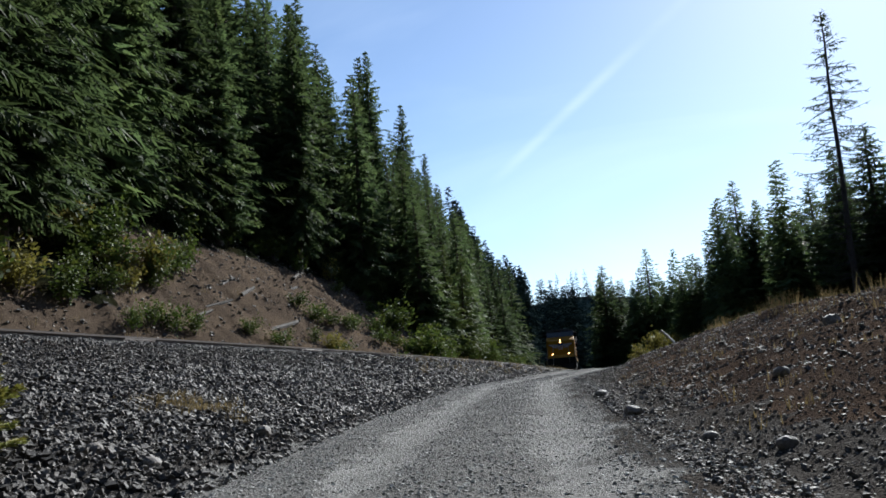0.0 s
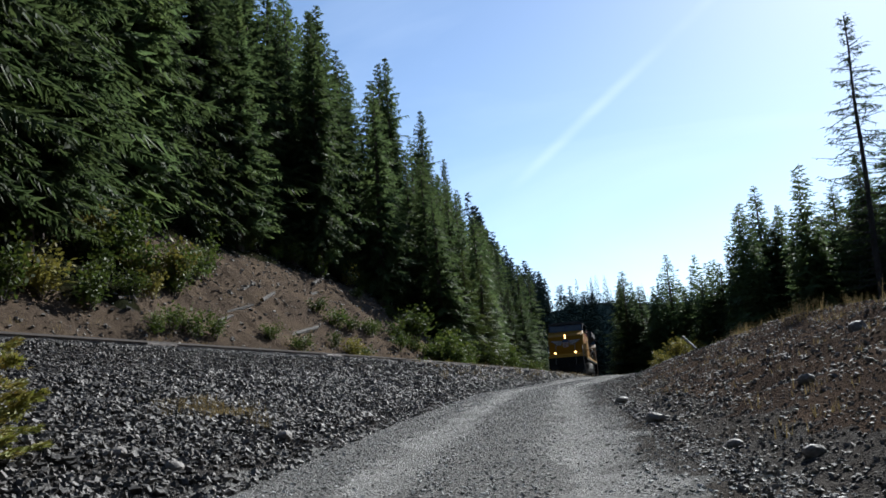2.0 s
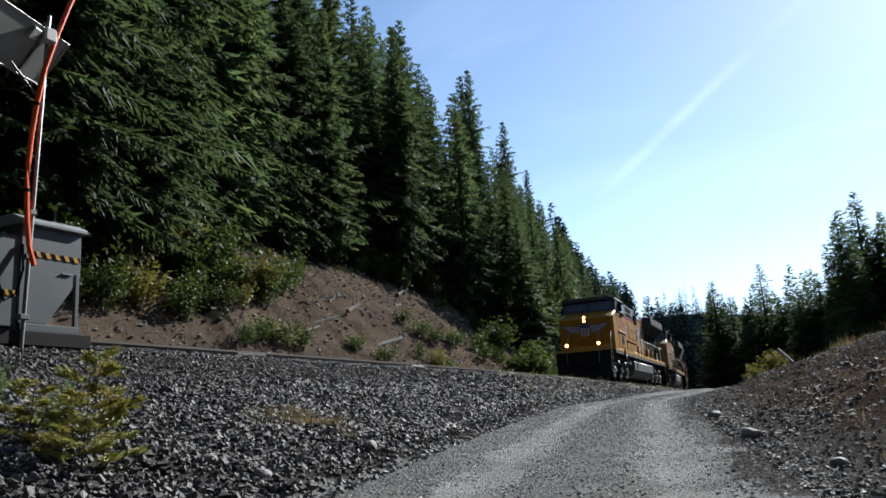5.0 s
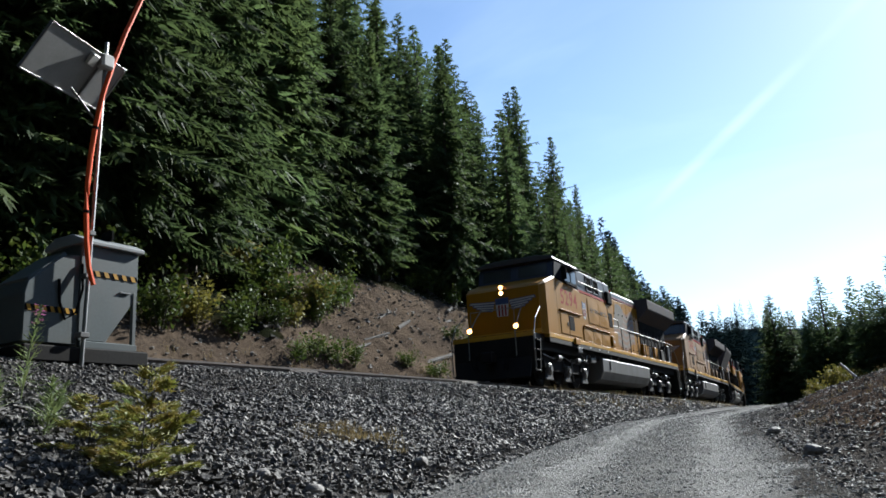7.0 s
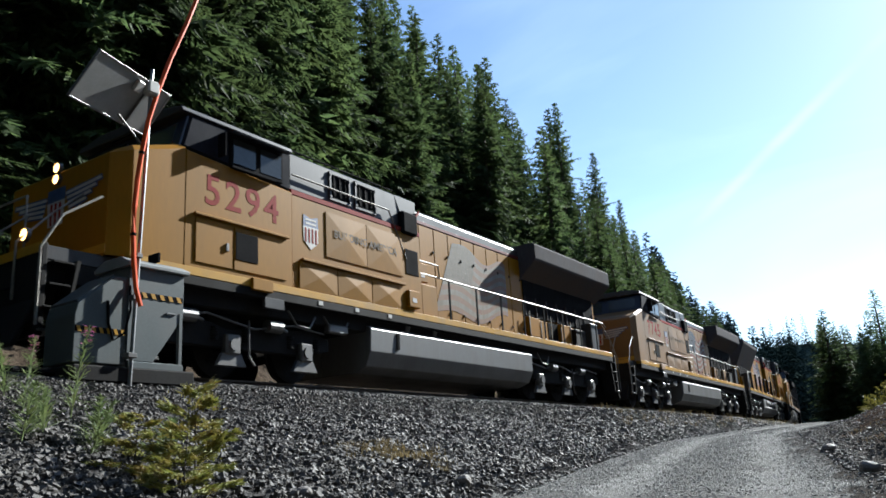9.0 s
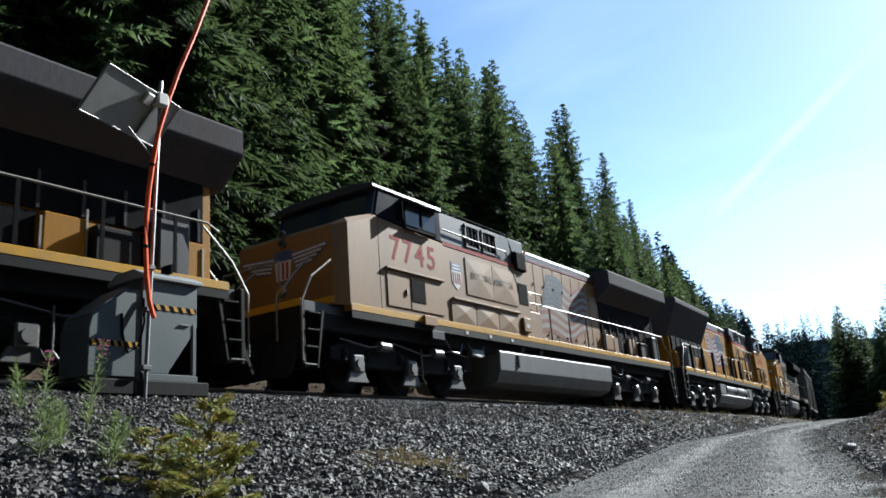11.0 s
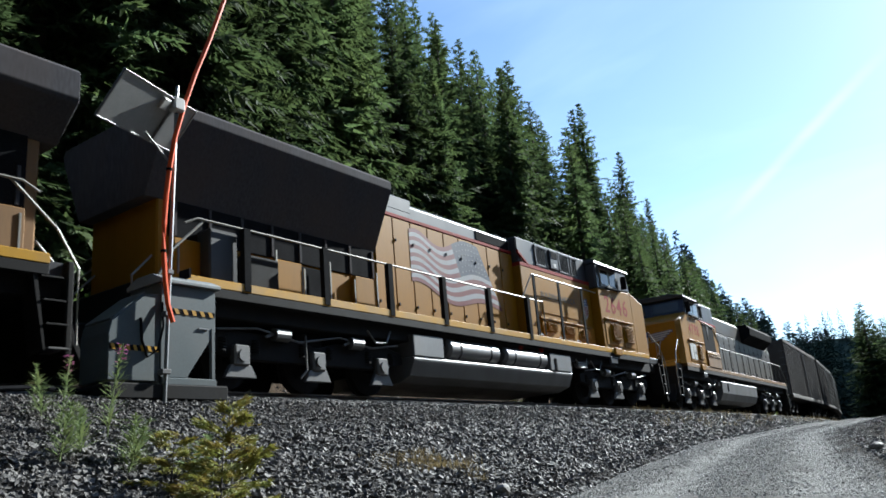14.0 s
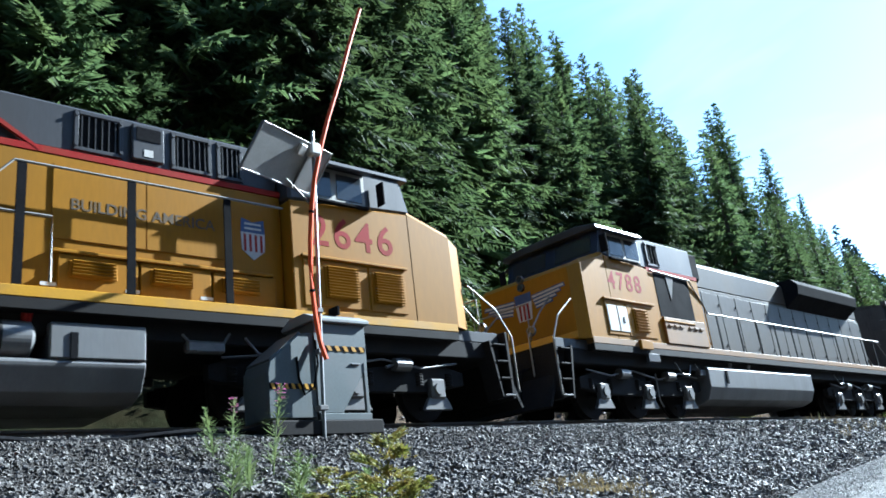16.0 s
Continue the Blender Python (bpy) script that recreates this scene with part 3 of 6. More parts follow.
def build_forest():
    rng = random.Random(5)
    spots = []

    def free(x, y, gap):
        for px, py in spots:
            if (px - x) ** 2 + (py - y) ** 2 < gap * gap:
                return False
        spots.append((x, y))
        return True

    label = "tall dark green fir on the wooded hillside"
    # trees that stand out of the skyline
    for x, y, top in ((-30.8, 68, 35.2), (-32.4, 69.2, 35.4), (-37.9, 92.5, 34.3), (-35.1, 93.6, 32.2), (-25, 43.3, 27.2), (-27.2, 42.5, 27.3),
                      (-30.0, 40.0, 29.0), (-42, 125, 31.0), (-29.5, 73, 31.0)):
        z, _ = ground_z(x, y)
        spots.append((x, y))
        tree_of(rng.choice(FIRS_NEAR), x, y, (top - z + 0.2) / 20, rng.uniform(0, 360), label, "hillside firs", wide=0.85)
    kept = 0
    for i in range(7000):
        y = rng.uniform(-12, 150)
        u = 1.5 + abs(rng.gauss(0, 1)) * 16
        x = track_x(y) - 3.6 - u
        if 19 < y < 52 and u < 8.6 * smooth(15, 22, y) * (1 - 0.6 * smooth(46, 56, y)):
            continue
        if y <= 19 and u < 3.4 + 0.06 * max(y, 0):
            continue
        if not free(x, y, 1.9 + 0.02 * max(0, y - 20) + 0.02 * u):
            continue
        want = rng.uniform(14, 28) * (0.5 if rng.random() < 0.25 else 1)
        if u < 5:
            want *= 0.5
        if y < 45 and u > 4:
            want *= 1.3
        h = tree_height(x, y, want)
        if 30 < math.hypot(x, y) < 105 and u > 6 and rng.random() < 0.5:
            h = min(34, tree_height(x, y, 99) * rng.uniform(.92, 1.05))
        if h < 3.0:
            continue
        r = math.hypot(x, y)
        wide = min(1.9, (20 / h) ** 0.45) * rng.uniform(.85, 1.2)
        if u > 50 and y > 20:
            continue
        if u > 34 and i % 2:
            continue
        if u > 34 or r > 125 or kept > 235:
            LOOSE.append((x, y, h, wide, rng.uniform(0, 6.3)))
            continue
        small = h < 10 and rng.random() < 0.65 and y > 18
        tree_of(rng.choice(FIRS_NEAR if r < 46 and y > 3 else FIRS_MID), x, y, h / 20, rng.uniform(0, 360),
                "young bright green fir at the foot of the hillside" if small else label, "young firs" if small else "hillside firs",
                M_NEEDLE_Y if small else None, wide=wide, lean=rng.uniform(-1.5, 1.5))
        kept += 1
    # the hillside farther down the line, up to its skyline
    for i in range(170):
        b, r = radians(rng.uniform(10.5, 19)), rng.uniform(105, 270)
        x, y = -r * math.sin(b), r * math.cos(b)
        if abs(x - track_x(y)) > 4.5:
            LOOSE.append((x, y, max(5, min(36, tree_height(x, y, 99) * rng.uniform(.86, 1.08))), 1.25, rng.uniform(0, 6.3)))
    # beyond the road on the other side
    label = "dark backlit fir beyond the gravel road"
    for x, y, top, wide in ((-7.0, 74.6, 12.9, 1.0), (-11.2, 74.1, 11.8, 1.0), (-9.9, 76, 10.5, 1.1), (-12.4, 79, 11.5, 1.1), (-8.4, 71, 9.0, 1.2), (-5.6, 72, 9.5, 1.1),
                            (0.8, 60, 14.6, 1.0), (-0.6, 61, 13.6, 1.0), (2.4, 62, 13.2, 1.0), (3.4, 60, 12.2, 1.1), (1.6, 58, 11.5, 1.2), (-2.2, 64, 10.0, 1.1), (-3.8, 66, 9.4, 1.1),
                            (5.6, 58, 13.4, 1.1), (6.6, 52, 13.6, 1.2), (7.6, 48, 14.0, 1.1), (4.4, 55, 11.0, 1.2), (8.8, 50, 12.0, 1.2), (9.5, 44, 13.0, 1.2), (11.5, 47, 14.0, 1.2)):
        z, _ = ground_z(x, y)
        h = top - z + 0.2
        tree_of(rng.choice(FIRS_MID), x, y, h / 20, rng.uniform(0, 360), label, "firs beyond the road", wide=wide * 1.15 * (20 / h) ** 0.5, lean=rng.uniform(-2, 2))
    for i in range(420):
        y = rng.uniform(47, 120)
        x = road_x(y) + 4.0 + rng.uniform(0, 26) + max(0, 62 - y) * 0.5 if y < 66 else track_x(y) + 4.6 + rng.uniform(0, 42)
        if y > 66 and x < -12 and y < 72 or x < -0.172 * y:
            continue
        LOOSE.append((x, y, rng.uniform(6, 10), rng.uniform(1.3, 1.7), rng.uniform(0, 6.3)))
    # thin half-dead snag with sparse boughs
    tree_of(snag_mesh(91, 15.9), 5.7, 44.6, 1.0, 90,
            "tall half-dead fir with sparse bare branches", "", lean=2.0)
    # tall firs high on the near hillside
    near = random.Random(77)
    for b, r, h in ((50, 30, 27), (53, 33, 28), (56, 29, 27), (59, 32, 28), (62, 28, 27), (65, 31, 28), (68, 29, 27), (72, 32, 28), (54, 25, 22), (61, 24.5, 22)):
        tree_of(near.choice(FIRS_NEAR), -r * math.sin(radians(b)), r * math.cos(radians(b)), h / 20, near.uniform(0, 360), "tall dark green fir on the wooded hillside", "hillside firs")
    # unseen firs added behind the camera, to cut sky light on the train
    for i in range(640):
        x, y = rng.uniform(-50, 55), rng.uniform(-95, 40)
        if y > -68 and (x < 10.5 and y > -16 or -16 < x < -8 or -2 < x < 6 or x > 0 and y > 0.5 * x):
            continue
        LIGHT_BLOCKERS.append((x, y, rng.uniform(22, 34), 1.6, rng.uniform(0, 6.3)))


def build_far_woods():
    """The wooded hills that close the valley, one mesh of simple firs."""
    rng = random.Random(8)
    arrays = []
    for me in (FIRS_FAR[0][1], FIRS_FAR[1][1], FIRS_TINY[0][1], FIRS_TINY[1][1]):
        v = np.empty(len(me.vertices) * 3, dtype=np.float32)
        me.vertices.foreach_get("co", v)
        fidx = np.empty(len(me.polygons) * 3, dtype=np.int32)
        me.loops.foreach_get("vertex_index", fidx)
        arrays.append((v.reshape(-1, 3), fidx.reshape(-1, 3)))
    def wood(name, label, material, trees, pick):
        vs, fs, at = [], [], 0
        for i, (x, y, h, wide, a, *base) in enumerate(trees):
            v, f = arrays[pick + i % 2]
            s = h / 20
            c, d = math.cos(a) * s * wide, math.sin(a) * s * wide
            z = base[0] if base else ground_z(x, y)[0] - 0.2
            vs.append(np.stack([v[:, 0] * c - v[:, 1] * d + x, v[:, 0] * d + v[:, 1] * c + y, v[:, 2] * s + z], 1))
            fs.append(f + at)
            at += len(v)
        tagged(new(name, from_arrays(name, np.concatenate(vs), np.concatenate(fs), material)), label, "woods", kind="stuff")

    far = []
    for i in range(480):
        y = 130 + 390 * rng.random() ** 1.4
        x = track_x(y) - (rng.uniform(-28, 80) if y < 190 else rng.uniform(-75, 60))
        h = tree_height(x, y, rng.uniform(11, 22))
        if h > 4 and abs(x - track_x(y)) > 4.5:
            far.append((x, y, h, 1.3, rng.uniform(0, 6.3)))
    for i in range(450):
        x, f = rng.uniform(-260, 160), 1 - 0.8 * rng.random() ** 1.7
        far.append((x, 420 + 120 * f, rng.uniform(10, 22), 1.2, rng.uniform(0, 6.3), f * hill_top(x) - 1))
    wood("far_woods", "fir woods far down the valley, haze put into their blue-green", M_FAR, far, 2)
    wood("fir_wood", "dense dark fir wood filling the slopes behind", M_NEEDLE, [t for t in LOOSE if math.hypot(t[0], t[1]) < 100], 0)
    wood("fir_wood", "fir wood farther down the line, haze put into its colour", M_FAR, [t for t in LOOSE if math.hypot(t[0], t[1]) >= 100], 0)
    wood("fir_wood", "unseen added firs that cut the sky light", M_NEEDLE, LIGHT_BLOCKERS, 2)


def hill_top(x):
    i = (x + 420) / 14
    return 62 * (0.9 + 0.05 * math.sin(i * 0.31 + 1.0) + 0.03 * math.sin(i * 0.9)) * (1 - 0.3 * smooth(-60, 300, x))


def build_hills():
    """A wooded spur across the valley's end and a ridge in painted haze-blue far behind it."""
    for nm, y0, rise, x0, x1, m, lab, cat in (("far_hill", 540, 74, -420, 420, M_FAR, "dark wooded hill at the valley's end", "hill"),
                                             ("far_ridge", 2600, 300, -1900, 1900, M_RIDGE, "mountain ridge on the horizon, haze put into its pale blue", "mountain")):
        bm = bmesh.new()
        rows = []
        for i in range(61):
            x = x0 + (x1 - x0) * i / 60
            top = hill_top(x) if rise < 100 else rise * (0.88 + 0.05 * math.sin(i * 0.31 + 1.0) + 0.03 * math.sin(i * 0.9))
            rows.append([bm.verts.new((x, y0 - 120 * y0 / 540, 0)), bm.verts.new((x, y0, top)), bm.verts.new((x, y0 + 200, top * 0.6)), bm.verts.new((x, y0 + 400, -5))])
        for a, b in zip(rows, rows[1:]):
            for k in range(3):
                bm.faces.new((a[k], b[k], b[k + 1], a[k + 1]))
        bmesh.ops.recalc_face_normals(bm, faces=bm.faces[:])
        tagged(part(nm, bm, m), lab, cat, kind="structure")


build_forest()
build_far_woods()
build_hills()


# ---- the train: four diesel locomotives and ribbed freight cars ----
WHEEL_R = 0.53
WHEELSETS = []   # wheelset, its place on the truck, whether the car runs backwards


def wheelset_mesh():
    bm = rod(bmesh.new(), (-1.0, 0, 0), (1.0, 0, 0), 0.09, 10)
    for sx in (-1, 1):
        rod(bm, (sx * 0.70, 0, 0), (sx * 0.83, 0, 0), WHEEL_R, 28)
        rod(bm, (sx * 0.665, 0, 0), (sx * 0.70, 0, 0), WHEEL_R + 0.03, 28)
        for k in range(6):
            a = k * math.pi / 3
            rod(bm, (sx * 0.83, 0.30 * math.cos(a), 0.30 * math.sin(a)), (sx * 0.845, 0.30 * math.cos(a), 0.30 * math.sin(a)), 0.05, 6)
    me = bpy.data.meshes.new("wheelset")
    bm.to_mesh(me)
    bm.free()
    me.materials.append(M_DARK)
    return me


WHEELSET = wheelset_mesh()


def add_truck(car, y, axles, flip, big=True):
    """A truck with its side frames, springs, journal boxes and turning wheelsets."""
    reach = max(axles) + 0.75
    bm = bmesh.new()
    for sx in (-1, 1):
        prism(bm, [(-reach, 0.62), (-reach, 0.86), (-reach + 0.5, 0.98), (-0.5, 0.92), (0, 0.80), (0.5, 0.92), (reach - 0.5, 0.98), (reach, 0.86), (reach, 0.62), (reach - 0.9, 0.48), (-reach + 0.9, 0.48)],
              sx * 1.0, sx * 1.16, 0.015)
    box(bm, -1.0, 1.0, -0.35, 0.35, 0.55, 1.1, 0.02)
    truck = part("truck", bm, M_DARK, car, "black cast truck frame with greasy dirt")
    truck.matrix_basis = pose(0, y, 0)
    for sx in (-1, 1):
        for a in axles:
            bm = box(bmesh.new(), sx * 1.10, sx * 1.27, a - 0.17, a + 0.17, 0.36, 0.72, 0.03)
            rod(bm, (sx * 1.27, a, 0.53), (sx * 1.31, a, 0.53), 0.11, 12)
            prism(bm, [(a - 0.34, 0.16), (a - 0.22, 0.38), (a + 0.22, 0.38), (a + 0.34, 0.16)], sx * 1.13, sx * 1.22, 0.01)
            part("journal_box", bm, M_STEEL if big else M_DARK, truck, "dusty grey journal box")
            for k in (-0.36, 0.36):
                bm = bmesh.new()
                for j in range(5):
                    rod(bm, (sx * 1.14, a + k, 0.60 + 0.05 * j), (sx * 1.14, a + k, 0.63 + 0.05 * j), 0.085, 10)
                part("coil_spring", bm, M_DARK, truck)
        if big:
            for a in (-1.0, 1.0):
                bm = rod(bmesh.new(), (sx * 1.25, a - 0.2, 0.95), (sx * 1.25, a + 0.14, 0.95), 0.12, 12)
                rod(bm, (sx * 1.25, a + 0.14, 0.95), (sx * 1.25, a + 0.32, 0.90), 0.03, 6)
                part("brake_cylinder", bm, M_STEEL, truck)
            bm = pipe(bmesh.new(), [(sx * 1.22, -reach + 0.2, 1.02), (sx * 1.24, -1.5, 0.90), (sx * 1.24, -0.6, 1.04), (sx * 1.24, 0.5, 0.86), (sx * 1.24, 1.5, 1.03), (sx * 1.22, reach - 0.2, 0.95)], 0.02)
            part("air_pipe", bm, M_STEEL, truck)
            bm = pipe(bmesh.new(), [(sx * 1.26, 0.35, 1.0), (sx * 1.26, 0.35, 0.35), (sx * 1.24, 0.5, 0.2)], 0.02)
            part("sand_pipe", bm, M_STEEL, truck)
    for a in axles:
        ws = same_part("wheelset", WHEELSET, truck, pose(0, a, WHEEL_R))
        WHEELSETS.append((ws, a, flip))


def painted_flag(parent, side, y0, y1, z0, z1, x, back, paints):
    """A waving striped flag painted on the hood doors. back: 1 or -1, the way it streams."""
    bm = bmesh.new()
    cols = 22

    def at(i, j):
        f = i / cols
        y = (y0 + y1) / 2 + back * (f - 0.5) * (y1 - y0) + back * 1.0 * (0.5 - j / 13) * (1 - f)
        z = z1 - (z1 - z0) * (j / 13) * (1 - 0.22 * f) - 0.30 * f * (z1 - z0) * 0.5 + 0.16 * math.sin(f * 8.5) * (0.4 + f)
        return Vector((side * x, y, z))

    for j in range(13):
        for i in range(cols):
            canton = j < 7 and i < 9
            vs = [bm.verts.new(p) for p in (at(i, j), at(i + 1, j), at(i + 1, j + 1), at(i, j + 1))]
            f = bm.faces.new(vs)
            f.material_index = 2 if canton else j % 2
    for j in range(6):
        for i in range(8):
            c = at(0.7 + i * 1.0 + 0.35 * (j % 2), 0.7 + j * 1.1)
            c.x = side * (x + 0.004)
            vs = [bm.verts.new(c + Vector((0, 0.024 * math.cos(a), 0.024 * math.sin(a)))) for a in (k * 2 * math.pi / 5 for k in range(5))]
            bm.faces.new(vs).material_index = 1
    bmesh.ops.recalc_face_normals(bm, faces=bm.faces[:])
    part("painted_flag", bm, paints, parent, "faded waving striped flag painted on the hood")


M_FLAG_RED = mat("flag_red", (0.105, 0.016, 0.018), 0.5, vary=0.12, scale=2, fine=30, second=(0.14, 0.05, 0.03), amount=0.35, spec=0.15)
M_FLAG_WHITE = mat("flag_white", (0.225, 0.23, 0.245), 0.5, vary=0.1, scale=2, fine=30, second=(0.19, 0.17, 0.13), amount=0.3, spec=0.15)
M_FLAG_BLUE = mat("flag_blue", (0.012, 0.022, 0.046), 0.5, vary=0.12, scale=2, fine=30, second=(0.05, 0.06, 0.07), amount=0.35, spec=0.15)
FADED = [mat("faded_red", (0.14, 0.05, 0.038), 0.55, vary=0.12, scale=2, fine=30, second=(0.15, 0.09, 0.05), amount=0.5, streak=True, spec=0.15),
         mat("faded_white", (0.185, 0.172, 0.155), 0.55, vary=0.12, scale=2, fine=30, second=(0.15, 0.11, 0.06), amount=0.5, streak=True, spec=0.15),
         mat("faded_blue", (0.03, 0.045, 0.068), 0.55, vary=0.12, scale=2, fine=30, second=(0.09, 0.08, 0.07), amount=0.45, streak=True, spec=0.15)]
FRESH = [M_FLAG_RED, M_FLAG_WHITE, M_FLAG_BLUE]
BLEACHED = [mat("bleached_red", (0.17, 0.10, 0.07), 0.55, vary=0.15, scale=2, fine=30, second=(0.15, 0.11, 0.07), amount=0.7, streak=True, spec=0.15),
            mat("bleached_white", (0.165, 0.15, 0.125), 0.55, vary=0.15, scale=2, fine=30, second=(0.11, 0.085, 0.055), amount=0.7, streak=True, spec=0.15),
            mat("bleached_blue", (0.125, 0.112, 0.090), 0.55, vary=0.15, scale=2, fine=30, second=(0.12, 0.10, 0.075), amount=0.6, streak=True, spec=0.15)]


def shield(parent, side, y, z, x, s=1.0):
    """A striped shield, as plain shapes."""
    def plate(name, o, m, dx, under):
        bm = bmesh.new()
        a = [bm.verts.new((side * (x + dx), y + p * s, z + q * s * 1.35)) for p, q in o]
        b = [bm.verts.new((side * (x + dx - 0.004), y + p * s, z + q * s * 1.35)) for p, q in o]
        bm.faces.new(a), bm.faces.new(b[::-1])
        for k in range(len(a)):
            bm.faces.new((a[k], b[k], b[(k + 1) % len(a)], a[(k + 1) % len(a)]))
        bmesh.ops.recalc_face_normals(bm, faces=bm.faces[:])
        return part(name, bm, m, under)

    e = plate("shield_emblem", [(-.27, -.2), (0, -.36), (.27, -.2), (.29, .1), (-.29, .1)], M_WHITE, 0.004, parent)
    e["label"] = "small red, white and blue striped shield"
    plate("shield_top", [(-.29, .1), (.29, .1), (.27, .34), (0, .28), (-.27, .34)], M_BLUE, 0.004, e)
    for k in range(4):
        a = -.22 + k * 0.13
        plate("shield_bar", [(a, -.22), (a + .055, -.22), (a + .055, .07), (a, .07)], M_RED, 0.008, e)
    for q in (0.15, 0.23):
        plate("lettering_bar", [(-.2, q), (.2, q), (.2, q + .035), (-.2, q + .035)], M_WHITE, 0.008, e)


def nose_wings(parent, y, z):
    """Wing shapes either side of a shield on the nose."""
    def plate(name, o, m, dy, under):
        bm = bmesh.new()
        a = [bm.verts.new((p, y + dy, q)) for p, q in o]
        b = [bm.verts.new((p, y + dy + 0.002, q)) for p, q in o]
        bm.faces.new(a), bm.faces.new(b[::-1])
        for k in range(len(a)):
            bm.faces.new((a[k], b[k], b[(k + 1) % len(a)], a[(k + 1) % len(a)]))
        bmesh.ops.recalc_face_normals(bm, faces=bm.faces[:])
        return part(name, bm, m, under)

    e = plate("wing_emblem", [(-.2, z - .32), (.2, z - .32), (.25, z + .1), (-.25, z + .1)], M_WHITE, 0, parent)
    e["label"] = "blue and white wing shapes beside a striped shield"
    plate("shield_top", [(-.25, z + .1), (.25, z + .1), (.25, z + .32), (-.25, z + .32)], M_BLUE, 0, e)
    for k in range(3):
        a = -.15 + k * .12
        plate("shield_bar", [(a, z - .3), (a + .06, z - .3), (a + .06, z + .07), (a, z + .07)], M_RED, -0.004, e)
    for sx in (-1, 1):
        for k in range(4):
            a0, a1 = 0.27 + 0.03 * k, 1.2 - 0.13 * k
            zz = z + 0.20 - 0.085 * k
            plate("feather", [(sx * a0, zz), (sx * a1, zz + 0.06), (sx * (a1 + 0.03), zz + 0.01), (sx * a0, zz - 0.045)], M_WHITE, 0, e)
            plate("feather_edge", [(sx * a0, zz + 0.025), (sx * (a1 + 0.03), zz + 0.085), (sx * (a1 + 0.06), zz - 0.015), (sx * a0, zz - 0.07)], M_BLUE, 0.003, e)


def lamp(parent, x, y, z, r, lit=True, name="headlight"):
    """A lamp sunk in a deep round shell that opens towards -y."""
    bm, rings = bmesh.new(), []
    for q, d in ((r * 1.3, 0.0), (r * 1.3, -0.07), (r * 1.12, -0.07), (r * 0.95, -0.02)):
        rings.append([bm.verts.new((x + q * math.cos(k * math.pi / 8), y + d, z + q * math.sin(k * math.pi / 8))) for k in range(16)])
    for a, b in zip(rings, rings[1:]):
        for k in range(16):
            bm.faces.new((a[k], b[k], b[(k + 1) % 16], a[(k + 1) % 16]))
    bmesh.ops.recalc_face_normals(bm, faces=bm.faces[:])
    rim = part(name, bm, M_SHELL, parent)
    part("lens", rod(bmesh.new(), (x, y - 0.02, z), (x, y - 0.06, z), r * 1.0, 16), M_BULB if lit else M_GLASS, rim, "glowing warm lamp" if lit else "")


def handrail(parent, side, a0, a1, z0, z1, x, posts, ends=True, broad=0.035):
    """A walkway handrail: posts, each a part, and the long rail."""
    Y = lambda a: a - 11.15
    pts = [(side * x, Y(a0), z1), (side * x, Y(a1), z1)]
    if ends:
        pts = [(side * x, Y(a0) - 0.0, z0 + 0.1)] + pts + [(side * x, Y(a1) + 0.25, z1 - 0.12)]
    part("handrail", pipe(bmesh.new(), pts, 0.02), M_PIPE, parent, "long pale pipe handrail")
    for k in range(posts):
        a = a0 + (a1 - a0) * (k + 0.5) / posts
        bm = box(bmesh.new(), side * (x - 0.012), side * (x + (0.10 if broad > 0.05 else 0.012)), Y(a) - broad, Y(a) + broad, z0 - 0.12, z1 - 0.01, 0.004)
        part("stanchion", bm, M_BLACK, parent)


def folded(sx, x, y0, y1, z0, z1, lift):
    """A sheet-metal panel, cross-folded so that its middle stands out."""
    bm = bmesh.new()
    o = [(y0, z0), (y1, z0), (y1, z1), (y0, z1)]
    back = [bm.verts.new((sx * (x - 0.01), p, q)) for p, q in o]
    edge = [bm.verts.new((sx * (x + 0.012), p, q)) for p, q in o]
    mid = bm.verts.new((sx * (x + 0.012 + lift), (y0 + y1) / 2, (z0 + z1) / 2))
    for k in range(4):
        j = (k + 1) % 4
        bm.faces.new((edge[k], edge[j], mid))
        bm.faces.new((back[k], back[j], edge[j], edge[k]))
    bmesh.ops.recalc_face_normals(bm, faces=bm.faces[:])
    return bm


def louvre(parent, side, x, a0, a1, z0, z1, n=6, m=None):
    Y = lambda a: a - 11.15
    p = part("vent", box(bmesh.new(), side * (x - 0.01), side * (x + 0.02), Y(a0), Y(a1), z0, z1, 0.008), m or M_YELLOW, parent)
    me = None
    for k in range(n):
        z = z0 + (z1 - z0) * (k + 0.5) / n
        if me is None:
            bm = box(bmesh.new(), 0, 0.05, Y(a0) + 0.04, Y(a1) - 0.04, -0.014, 0.014, 0.0, pose(0, 0, 0, 0, 30 * side, 0))
            s = part("slat", bm, m or M_YELLOW, p)
            me = s.data
            s.matrix_basis = pose(side * (x + 0.02) if side > 0 else side * (x + 0.07), 0, z)
        else:
            same_part("slat", me, p, pose(side * (x + 0.02) if side > 0 else side * (x + 0.07), 0, z))


